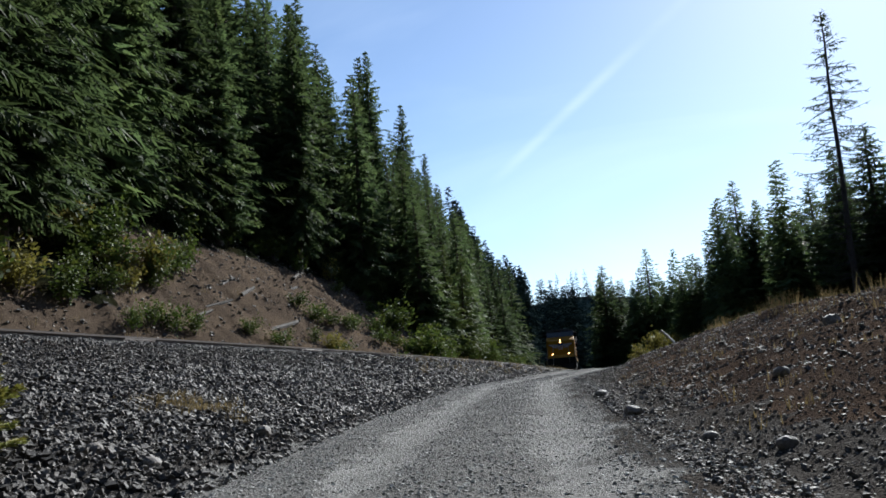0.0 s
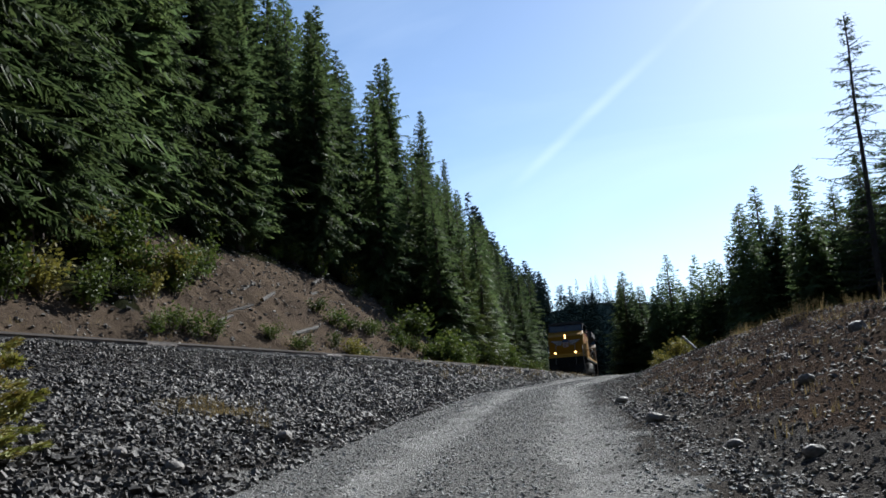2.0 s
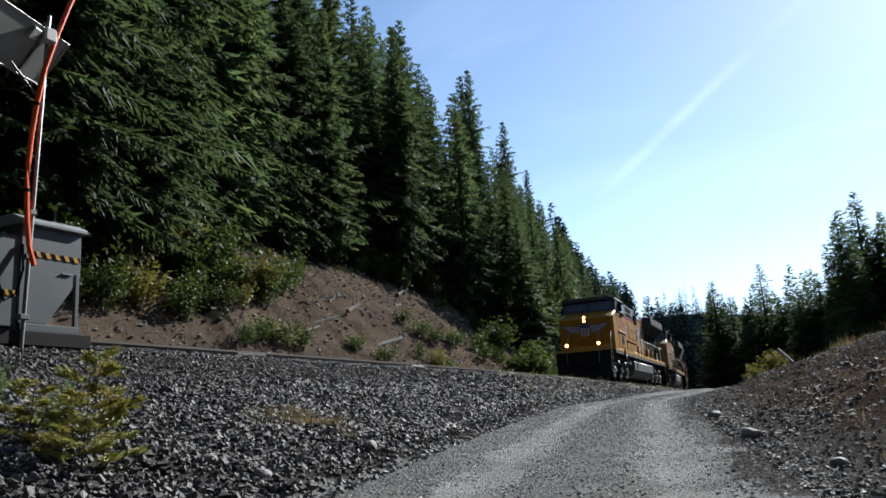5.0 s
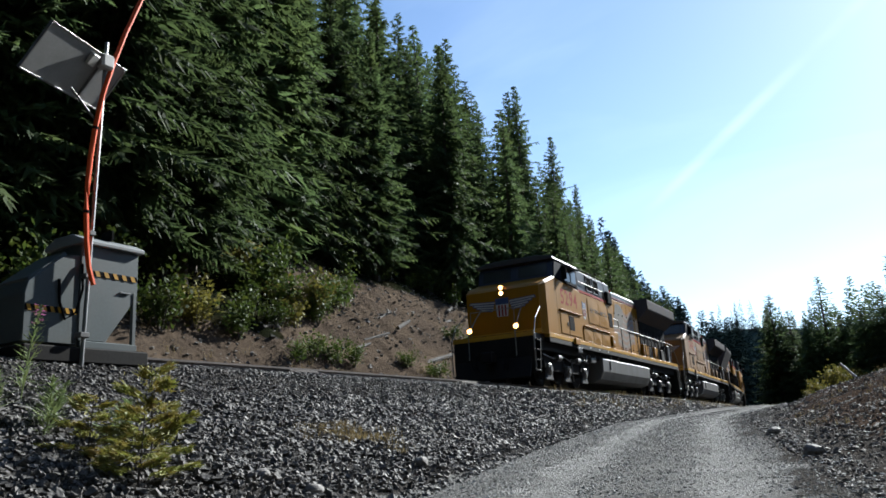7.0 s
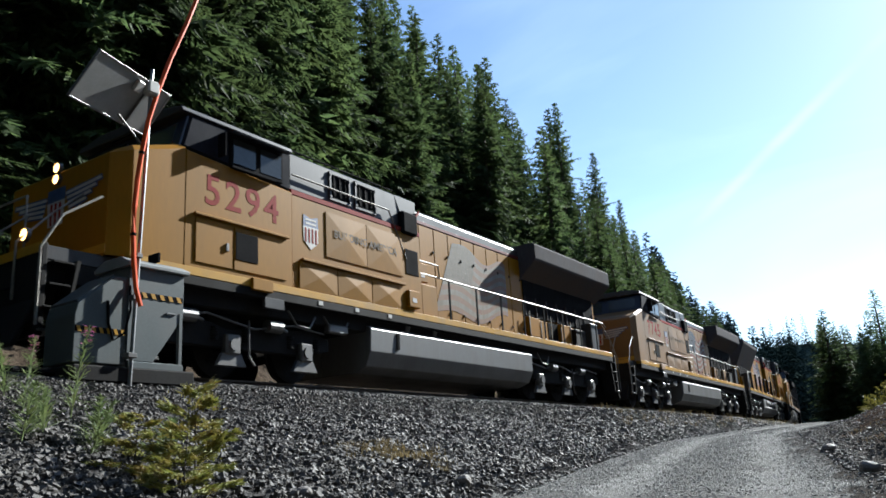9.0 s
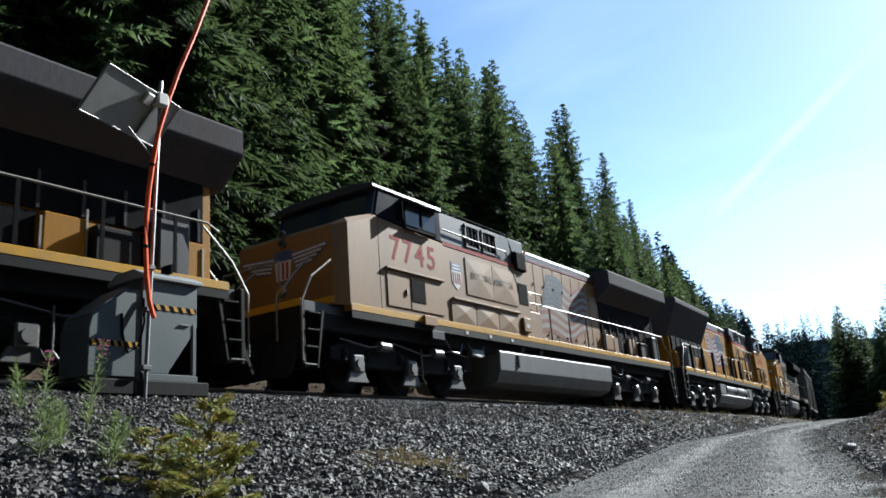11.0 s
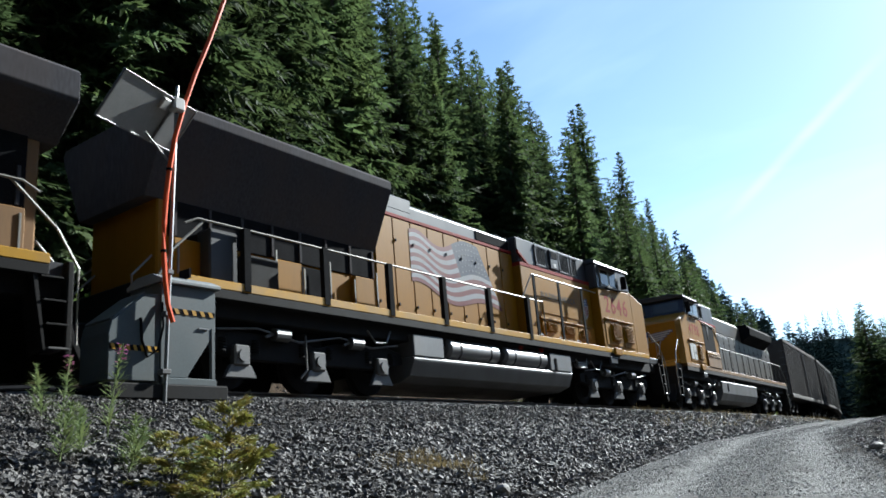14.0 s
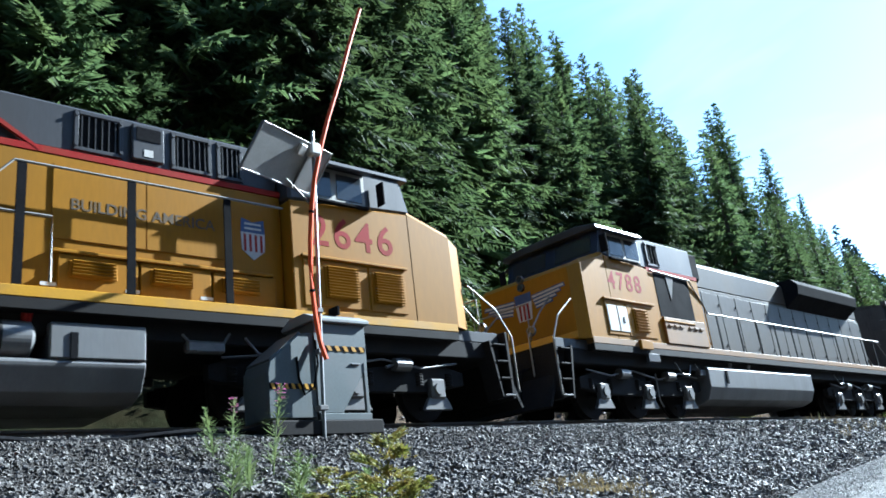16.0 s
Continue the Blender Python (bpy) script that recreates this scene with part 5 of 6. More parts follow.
    # hood core, roof, wings
    part("engine_hood", box(bmesh.new(), -0.95, 0.95, Y(J + 0.012), Y(HE), 1.665, HS, 0.03), paint if big else M_HOOD, e, "long yellow engine hood" if big else "long grey engine hood")
    z0, z1, z2, xr = HS + 0.002, 4.48 if big else 4.36, 4.60 if big else 4.56, 0.82 if big else 0.72
    bm = cross_prism(bmesh.new(), [(-0.955, z0), (-0.955, z1), (-xr, z2), (xr, z2), (0.955, z1), (0.955, z0)], Y(CE - 0.01), Y(HE - 0.02), 0.02)
    part("hood_roof", bm, M_GREY if big else M_HOOD, e, "grey hood roof")
    if big:
        low, lip = (3.10, 4.34) if louvres else (3.58, 4.08)
        bm = cross_prism(bmesh.new(), [(-0.96, low), (-1.53, lip), (-1.56, lip + 0.07), (-1.56, 4.58), (-1.50, 4.64), (1.50, 4.64), (1.56, 4.58), (1.56, lip + 0.07), (1.53, lip), (0.96, low)], Y(W0), Y(W1), 0.012)
        part("radiator_wing", bm, M_WING, e, "wide dark grey overhanging radiator housing")
        if louvres:
            part("roof_box", box(bmesh.new(), -0.96, 0.96, Y(W0 - 1.45), Y(W0 - 0.01), 4.30, 4.66, 0.03), M_GREY, e, "raised grey roof section beside the radiators")
        part("exhaust_stack", box(bmesh.new(), -0.3, 0.3, Y(12.2), Y(13.2), 4.46, 4.62, 0.02), M_BLACK, e)
    else:
        bm = cross_prism(bmesh.new(), [(-0.9, 3.55), (-1.45, 3.95), (-1.5, 4.3), (-1.3, 4.52), (1.3, 4.52), (1.5, 4.3), (1.45, 3.95), (0.9, 3.55)], Y(W0), Y(W1), 0.02)
        part("radiator_wing", bm, M_BLACK, e, "black flared radiator housing")
        part("dynamic_brake_blister", box(bmesh.new(), -1.25, 1.25, Y(J + 0.95), Y(CE + 0.7), 3.72, 4.54, 0.08), M_BLACK, e)
    part("horn", rod(bmesh.new(), (0.3, Y(9.0), 4.62), (0.3, Y(8.5), 4.62), 0.03, 8, 0.09), M_STEEL, e)
    part("antenna", box(bmesh.new(), -0.25, 0.25, Y(4.0), Y(4.4), 4.63, 4.72, 0.02), M_WHITE, e)
    # front and back ends
    for a, sg in ((0.66, 1), (21.64, -1)):
        part("pilot", box(bmesh.new(), -1.45, 1.45, Y(a) - 0.05, Y(a) + 0.05, 0.32, 1.66, 0.02), M_DARK, e)
        bm = prism(bmesh.new(), [(Y(a) - 0.05 * sg, 0.85), (Y(a) - 0.35 * sg, 0.18), (Y(a) - 0.28 * sg, 0.16), (Y(a) + 0.04 * sg, 0.80)], -1.35, 1.35, 0.01)
        part("plow", bm, M_DARK, e, "black snow plow")
        bm = box(bmesh.new(), -0.12, 0.12, Y(a) - 0.62 * sg, Y(a), 0.74, 1.0, 0.02)
        box(bm, -0.22, 0.22, Y(a) - 0.65 * sg, Y(a) - 0.36 * sg, 0.70, 1.06, 0.04)
        part("coupler", bm, M_DARK, e)
        for k in (-0.7, -0.55, 0.55, 0.7):
            part("air_hose", pipe(bmesh.new(), [(k, Y(a) - 0.05 * sg, 1.1), (k, Y(a) - 0.28 * sg, 1.0), (k * 0.9, Y(a) - 0.34 * sg, 0.6), (k * 0.8, Y(a) - 0.28 * sg, 0.45)], 0.022), M_BLACK, e)
    part("nose_stripe", box(bmesh.new(), -1.37, 1.37, Y(1.64) - 0.012, Y(1.64) - 0.002, 1.70, 1.84), M_STRIPE, e)
    part("platform_stripe", box(bmesh.new(), -1.46, 1.46, Y(0.60) - 0.012, Y(0.60) - 0.002, 1.50, 1.64), M_STRIPE, e)
    part("front_rail", pipe(bmesh.new(), [(-0.8, Y(0.7), 1.7), (-0.8, Y(0.7), 2.5), (0.8, Y(0.7), 2.5), (0.8, Y(0.7), 1.7)], 0.02), M_PIPE, e)
    for z in (3.50, 3.30):
        lamp(e, 0.0, Y(1.64), z - 0.10, 0.075, lit)
    nose_wings(e, Y(1.62) - 0.006, 2.72)
    part("number_board", box(bmesh.new(), -0.55, 0.55, Y(3.0) - 0.07, Y(3.0) - 0.04, 4.42, 4.56, 0.01), M_BLACK, e)
    # writing
    def out(y, z, x):
        return Matrix.Translation((side * x, y, z)) @ Euler((math.pi / 2, 0, side * math.pi / 2)).to_matrix().to_4x4()
    size = 0.78 if big else 0.62
    for k, ch in enumerate(number):
        lettering("road_number_digit", ch, size, M_RED, e, out(Y(4.28 if big else 3.7) + side * (k - 1.5) * 0.60 * size, 3.12, 1.503), "large red digit")
    if slogan:
        lettering("slogan", "BUILDING AMERICA", 0.24, M_SLOGAN, e, out(Y(J + 2.3), 3.02, (1.22 if louvres else 1.46) + (0.022 if louvres else 0.036)), "faded dark slogan lettering")
    if big:
        shield(e, side, Y(J + 0.55), 2.92, 1.225 if louvres else 1.465, 0.75)
    if flag:
        painted_flag(e, side, Y(CE + (1.3 if louvres else 1.7)), Y(CE + (4.7 if louvres else 5.0)), 2.35 if louvres else 2.0, 3.98, 0.992, 1, flag)
    add_truck(e, Y(4.3), (-1.85, 0.0, 1.85), flip)
    add_truck(e, Y(18.0), (-1.85, 0.0, 1.85), flip)
    return e


M_HOOD = mat("grey_hood", (0.056, 0.05, 0.043), 0.5, vary=0.1, scale=1.4, fine=30, second=(0.07, 0.05, 0.028), amount=0.35, streak=True, spec=0.12)
M_SHELL = mat("lamp_shell", (0.12, 0.11, 0.10), 0.4, 0.4, vary=0.1, scale=6, fine=40)
# Near-black cab top: the shade of awning and roof edge is its colour.
M_CABTOP = mat("cab_top_shade", (0.015, 0.016, 0.022), 0.75, vary=0.15, scale=2, fine=30, spec=0.04)
M_SLOGAN = mat("faded_lettering", (0.085, 0.072, 0.055), 0.5, vary=0.2, scale=3, fine=30, second=(0.17, 0.10, 0.03), amount=0.6, spec=0.1)


def freight_car():
    """A ribbed steel freight car, 16.6 m long, in weathered brown paint."""
    e = thing("freight_car", "weathered brown ribbed steel freight car", "freight car", "freight cars of the train")
    part("body", box(bmesh.new(), -1.42, 1.42, -7.7, 7.7, 1.12, 4.45, 0.03), M_HOPPER, e)
    for sx in (-1, 1):
        me = None
        for k in range(27):
            y = -7.5 + k * 15.0 / 26
            if me is None:
                o = part("rib", box(bmesh.new(), sx * 1.42, sx * 1.55, -0.06, 0.06, 1.15, 4.40, 0.012), M_HOPPER, e)
                me = o.data
                o.matrix_basis = pose(0, y, 0)
            else:
                same_part("rib", me, e, pose(0, y, 0))
        part("side_sill", box(bmesh.new(), sx * 1.40, sx * 1.58, -7.8, 7.8, 1.0, 1.22, 0.02), M_HOPPER, e)
        part("top_chord", box(bmesh.new(), sx * 1.36, sx * 1.57, -7.75, 7.75, 4.38, 4.58, 0.02), M_HOPPER, e)
        for y in (-0.25, 0.25):
            part("door_rod", rod(bmesh.new(), (sx * 1.6, y, 1.3), (sx * 1.6, y, 4.35), 0.03, 6), M_STEEL, e)
        for sy in (-1, 1):
            bm = bmesh.new()
            for k in range(7):
                rod(bm, (sx * 1.2, sy * 7.78, 1.3 + 0.42 * k), (sx * 1.5, sy * 7.78, 1.3 + 0.42 * k), 0.014, 5)
            part("ladder", bm, M_STEEL, e)
    part("roof", cross_prism(bmesh.new(), [(-1.4, 4.46), (0, 4.66), (1.4, 4.46)], -7.7, 7.7), M_HOPPER, e)
    part("centre_sill", box(bmesh.new(), -0.3, 0.3, -8.0, 8.0, 0.75, 1.1, 0.02), M_DARK, e)
    for sg in (-1, 1):
        part("coupler", box(bmesh.new(), -0.15, 0.15, sg * 8.0, sg * 8.3, 0.72, 1.0, 0.03), M_DARK, e)
        add_truck(e, sg * 5.6, (-0.9, 0.9), False, False)
    return e


def build_train():
    a = locomotive("5294", "lit yellow and grey diesel locomotive leading the train", 1, False, lit=True, flag=BLEACHED)
    b = locomotive("7745", "dusty yellow and grey diesel locomotive, second of the train", 1, False, flag=FADED, paint=M_DUSTY)
    c = locomotive("2646", "yellow and grey diesel locomotive running backwards, with a painted flag", -1, True, flag=FRESH, louvres=True)
    d = locomotive("4788", "yellow-cabbed diesel locomotive with a grey hood and black radiator", 1, False, big=False, slogan=False)
    cars = [(a, 11.15, False), (b, 33.45, False), (c, 55.75, True), (d, 78.05, False)]
    f = freight_car()
    cars.append((f, 97.6, False))
    for k in range(3):
        g = copy_thing(f, Matrix())
        for o in g.children_recursive:
            if o.name.startswith("wheelset"):
                WHEELSETS.append((o, o.location.y, False))
        cars.append((g, 97.6 + 16.7 * (k + 1), False))
    return cars


TRAIN = build_train()
TRAIN_S = [(0, 84.0), (3.5, 53.5), (7, 23.0), (9, 5.3), (12.5, -25.4), (14.5, -42.2), (16, -54.3)]


def train_s(t):
    return float(np.interp(t, [a for a, b in TRAIN_S], [b for a, b in TRAIN_S]))


def motions():
    """The train comes on at a steady pace, its wheels turning."""
    for ob, at, flip in TRAIN:
        walk(ob, [(t, on_track(train_s(t) + at, flip)) for t in (k * 0.5 for k in range(33))])
    for ws, y, flip in WHEELSETS:
        sign = -1 if flip else 1
        walk(ws, [(k / 15, pose(0, y, WHEEL_R, sign * math.degrees((84.0 - train_s(k / 15)) / WHEEL_R) % 360)) for k in range(241)])


# ---- beside the track: grease cabinet, solar mast, orange marker ----
def stripes(name, parent, p, along, up, length, height, n):
    """A black and yellow hazard tape: slanted bars on a black band."""
    p, along, up = Vector(p), Vector(along), Vector(up)
    out = along.cross(up).normalized()
    bm = bmesh.new()

    def quad(o, lift, m):
        bm.faces.new([bm.verts.new(p + along * a + up * b + out * lift) for a, b in o]).material_index = m

    quad([(0, 0), (length, 0), (length, height), (0, height)], 0.004, 0)
    w = length / n
    for k in range(n):
        a = k * w + 0.15 * w
        quad([(a + 0.25 * w, 0), (a + 0.7 * w, 0), (a + 0.45 * w, height), (a, height)], 0.008, 1)
    part(name, bm, [M_BLACK, M_STRIPE], parent, "black and yellow hazard tape")


M_LID = mat("pale_grey_paint", (0.17, 0.18, 0.18), 0.5, vary=0.08, scale=2.0, fine=30)


def build_cabinet():
    e = thing("trackside_cabinet", "grey metal grease cabinet with hazard tape beside the rail", "cabinet", m=pose(-9.98, 6.75, 2.22))
    part("base", box(bmesh.new(), -0.40, 0.45, -0.92, 0.95, -0.05, 0.16, 0.02), M_DARK, e, "black timber base")
    for x in (0.34, -0.30):
        part("skid", box(bmesh.new(), x - 0.04, x + 0.04, -0.1, 0.80, 0.16, 0.26, 0.01), M_BOX, e)
        part("leg", box(bmesh.new(), x - 0.03, x + 0.03, 0.72, 0.78, 0.26, 1.0, 0.006), M_BOX, e)
    bm = prism(bmesh.new(), [(-0.12, 0.26), (0.30, 0.26), (0.80, 0.95), (0.80, 1.58), (-0.12, 1.58)], -0.36, 0.36, 0.012)
    body = part("hopper", bm, M_BOX, e, "grey hopper body with a sloping bottom")
    bm = cross_prism(bmesh.new(), [(-0.42, 1.58), (-0.42, 1.64), (-0.2, 1.74), (0.2, 1.74), (0.42, 1.64), (0.42, 1.58)], -0.17, 0.86, 0.012)
    part("lid", bm, M_LID, e, "pale domed lid")
    bm = prism(bmesh.new(), [(-0.12, 0.20), (-0.12, 1.42), (-0.34, 1.40), (-0.84, 0.98), (-0.88, 0.82), (-0.88, 0.20)], -0.34, 0.34, 0.012)
    front = part("pump_box", bm, M_BOX, e, "grey pump box with a slanted door")
    bm = prism(bmesh.new(), [(-0.32, 1.44), (-0.85, 1.015), (-0.82, 0.985), (-0.30, 1.40)], -0.31, 0.31, 0.005)
    part("slanted_door", bm, M_BOX, front)
    part("hinge", rod(bmesh.new(), (-0.25, -0.30, 1.44), (0.25, -0.30, 1.44), 0.015, 6), M_STEEL, front)
    part("latch", rod(bmesh.new(), (0.37, 0.50, 0.98), (0.37, 0.66, 0.98), 0.012, 6), M_ALU, body)
    part("warning_plate", box(bmesh.new(), 0.06, 0.30, 0.38, 0.42, 1.74, 1.88, 0.004), M_BLACK, e)
    part("cable", pipe(bmesh.new(), [(0.36, -0.10, 1.3), (0.42, -0.12, 0.95), (0.42, -0.20, 0.62), (0.36, -0.32, 0.52), (0.35, -0.40, 0.75), (0.35, -0.42, 1.05)], 0.018), M_BLACK, e, "looped black cable")
    stripes("hazard_tape", e, (0.362, 0.06, 1.16), (0, 1, 0), (0, 0, 1), 0.72, 0.075, 5)
    stripes("hazard_tape", e, (0.342, -0.87, 0.60), (0, 1, 0), (0, 0, 1), 0.75, 0.075, 7)


def build_mast():
    e = thing("solar_mast", "slender metal mast carrying a tilted solar panel", "mast", m=pose(-9.52, 6.62, 2.10))
    part("pole", rod(bmesh.new(), (0, 0, -0.3), (0.0, 0.18, 4.75), 0.028, 12), M_ALU, e, "bare aluminium pole")
    for y, z, r in ((0.0, 0.40, 0.07), (0.03, 1.20, 0.05), (0.06, 1.80, 0.05)):
        part("clamp", box(bmesh.new(), -r, r, y - r, y + r, z, z + 0.07, 0.01), M_STEEL, e)
    a, b, d = Vector((-8.97, 5.60, 6.49)), Vector((-9.68, 7.26, 6.65)), Vector((-9.44, 5.45, 5.91))
    o = Vector((-9.52, 6.62, 2.10))
    u, v = (b - a), (d - a)
    n = u.cross(v).normalized()
    m = Matrix((u.normalized(), (v - u.normalized() * v.dot(u.normalized())).normalized(), n)).transposed().to_4x4()
    m.translation = a - o
    w, h = u.length, v.length
    bm = box(bmesh.new(), 0.02, w - 0.02, 0.02, h - 0.02, -0.008, 0.008)
    panel = part("solar_panel", bm, M_PANEL, e, "grey back of a solar panel")
    panel.matrix_basis = m
    bm = bmesh.new()
    for x0, x1, y0, y1 in ((0, w, 0, 0.025), (0, w, h - 0.025, h), (0, 0.025, 0.025, h - 0.025), (w - 0.025, w, 0.025, h - 0.025)):
        box(bm, x0, x1, y0, y1, -0.022, 0.022, 0.003)
    part("panel_frame", bm, M_STEEL, panel)
    part("junction_box", box(bmesh.new(), w * 0.52, w * 0.52 + 0.16, 0.06, 0.24, -0.07, -0.009, 0.012) if n.x < 0 else box(bmesh.new(), w * 0.52, w * 0.52 + 0.16, 0.06, 0.24, 0.009, 0.07, 0.012), M_WHITE, panel, "small white junction box")
    part("bracket", box(bmesh.new(), w * 0.68, w * 0.68 + 0.05, 0.1, h - 0.05, 0.0085 if n.x > 0 else -0.05, 0.05 if n.x > 0 else -0.0085, 0.004), M_ALU, panel)
    part("lamp_head", box(bmesh.new(), -0.05, 0.12, 0.05, 0.25, 4.30, 4.52, 0.03), M_WHITE, e, "white fitting at the top of the mast")
    part("strut", rod(bmesh.new(), (0.0, 0.13, 3.42), (0.08, -0.40, 3.80), 0.016, 8), M_STEEL, e)


def build_marker():
    pts = [(-9.40, 6.67, 3.20), (-9.42, 6.60, 3.45), (-9.43, 6.56, 3.80), (-9.44, 6.54, 4.2), (-9.45, 6.55, 4.6), (-9.46, 6.58, 5.0), (-9.47, 6.64, 5.45), (-9.48, 6.74, 6.0), (-9.49, 6.90, 6.55),
           (-9.5, 7.10, 7.15), (-9.5, 7.38, 7.88), (-9.5, 7.66, 8.7), (-9.5, 7.98, 9.56)]
    e = thing("marker_rod", "bent orange plastic snow marker rod strapped to the mast", "marker rod")
    part("rod", pipe(bmesh.new(), pts, 0.036, 8), M_ORANGE, e)
    for p in (pts[3], pts[6]):
        part("strap", rod(bmesh.new(), (p[0], p[1], p[2] - 0.02), (p[0], p[1], p[2] + 0.02), 0.042, 8), M_BLACK, e)


def build_hose():
    pts = []
    for k in range(24):
        f = k / 23
        x = -10.0 + 0.55 * f + 0.15 * math.sin(f * 7)
        y = 5.9 - 4.6 * f
        pts.append((x, y, ground_z(x, y)[0] + 0.05 + 0.05 * math.sin(f * 9)))
    tagged(part("hose", pipe(bmesh.new(), pts, 0.035, 8), M_BLACK), "black rubber hose lying on the ballast", "hose")
    pts = [(-9.5 + 0.25 * math.sin(a), 1.9 + 0.3 * math.cos(a), 2.2 + 0.35 * abs(math.sin(a * 0.5))) for a in (k * 0.3 for k in range(20))]
    tagged(part("hose", pipe(bmesh.new(), pts, 0.028, 8), M_ORANGE), "coiled orange hose lying on the ballast", "hose")


build_cabinet()
build_mast()
build_marker()
build_hose()


# ---- shrubs and small plants ----
def shrub_mesh(seed, r, h, leaves, size):
    rng = random.Random(seed)
    bm = bmesh.new()
    tips = []
    for k in range(9):
        a = rng.uniform(0, 6.3)
        t = Vector((math.cos(a) * r * rng.uniform(.3, .9), math.sin(a) * r * rng.uniform(.3, .9), h * rng.uniform(.6, 1)))
        rod(bm, (0, 0, -0.1), t * 0.9, 0.018, 4, 0.006)
        tips.append(t)
    me1 = bpy.data.meshes.new("stalk")
    bm.to_mesh(me1)
    bm.free()
    me1.materials.append(M_TWIG)
    verts, faces = [], []
    for k in range(leaves):
        t = rng.choice(tips) * rng.uniform(.35, 1.08)
        p = t + Vector((rng.gauss(0, r * .2), rng.gauss(0, r * .2), rng.gauss(0, h * .1)))
        p.z = max(p.z, 0.03)
        d = Vector((rng.gauss(0, 1), rng.gauss(0, 1), rng.gauss(0, .7))).normalized()
        s = d.cross(Vector((rng.gauss(0, 1), rng.gauss(0, 1), rng.gauss(0, 1)))).normalized()
        ln = size * rng.uniform(.6, 1.4)
        i = len(verts)
        verts.extend([p, p + d * ln * .5 + s * ln * .28, p + d * ln, p + d * ln * .5 - s * ln * .28])
        faces.append((i, i + 1, i + 2, i + 3))
    return me1, from_arrays("leaves", np.array([tuple(v) for v in verts]), np.array(faces), M_LEAF)


SHRUBS = [shrub_mesh(100 + k, 0.75, 1.1, 520, 0.13) for k in range(4)]
TALL_SHRUBS = [shrub_mesh(120 + k, 0.9, 1.8, 700, 0.17) for k in range(2)]


def shrub_at(pool, x, y, s, m, label, group, rng):
    e = thing("shrub", label, "shrub", group, m=pose(x, y, ground_z(x, y)[0] - 0.05, 0, 0, rng.uniform(0, 360)) @ Matrix.Diagonal((s, s, s * rng.uniform(.8, 1.15), 1)))
    st, lv = rng.choice(pool)
    same_part("stalk", st, e)
    o = same_part("foliage", lv, e)
    o.material_slots[0].link, o.material_slots[0].material = "OBJECT", m


def build_shrubs():
    rng = random.Random(21)
    g1, g2 = "green bushy shrub on the bank beyond the rails", "leafy shrub turning yellow on the bank beyond the rails"
    for x, y, s, yellow in ((-18.4, 15.2, 1.3, 0), (-18.9, 16.9, 1.35, 1), (-18.6, 18.4, 1.1, 0), (-19.0, 20.5, 0.9, 0), (-19.3, 14.0, 1.5, 0), (-18.3, 12.8, 1.2, 0), (-18.0, 11.2, 1.4, 0), (-18.2, 9.5, 1.3, 0),
                            (-20.3, 24.5, 1.3, 0), (-20.9, 26.0, 1.2, 0), (-21.4, 27.4, 1.1, 0)):
        shrub_at(TALL_SHRUBS, x, y, s * 0.75, M_LEAF_Y if yellow else M_LEAF, g2 if yellow else g1, "shrubs on the bank", rng)
    for x, y, s in ((-17.8, 21.0, 0.8), (-17.6, 22.0, 0.9), (-17.7, 23.2, 0.7), (-17.5, 20.0, 0.6), (-19.9, 35.8, 1.0), (-19.6, 37.0, 0.8), (-20.7, 35.3, 0.9), (-19.4, 38.6, 0.9), (-18.5, 33.0, 0.6), (-20.1, 40.4, 0.8), (-21.9, 46.8, 1.0),
                    (-23.5, 45.0, 0.8), (-19.8, 42.5, 1.0), (-20.4, 46.0, 1.1)):
        shrub_at(SHRUBS, x, y, s, M_LEAF if rng.random() < .6 else M_LEAF_Y, g1, "shrubs on the bank", rng)
    for k in range(46):
        y = rng.uniform(44, 84)
        x = track_x(y) - 3.9 - rng.uniform(0, 3.2)
        shrub_at(TALL_SHRUBS, x, y, rng.uniform(.8, 1.35), M_LEAF, g1, "shrubs along the line", rng)
    for k in range(52):
        y = rng.uniform(12, 60)
        x = track_x(y) - 3.6 - (3.4 if y < 24 else 8.0 if y < 50 else 3.0) - rng.uniform(-0.6, 2.5)
        shrub_at(SHRUBS, x, y, rng.uniform(.7, 1.5), M_LEAF if rng.random() < .75 else M_LEAF_Y, g1, "shrubs at the wood's edge", rng)
    low = random.Random(78)
    for k in range(16):
        y = low.uniform(27, 47)
        shrub_at(SHRUBS, track_x(y) - 4.0 - 2.2 * low.random() ** 1.5, y, low.uniform(.5, 1.0), M_LEAF if k % 3 else M_LEAF_Y, "low green shrub at the foot of the bank", "shrubs on the bank", low)
    for k in range(16):
        y = rng.uniform(38, 60)
        x = road_x(y) + 2.4 + rng.uniform(0, 3)
        shrub_at(SHRUBS, x, y, rng.uniform(.5, .9), M_LEAF_Y, "dry yellowing shrub beyond the gravel road", "shrubs beyond the road", rng)


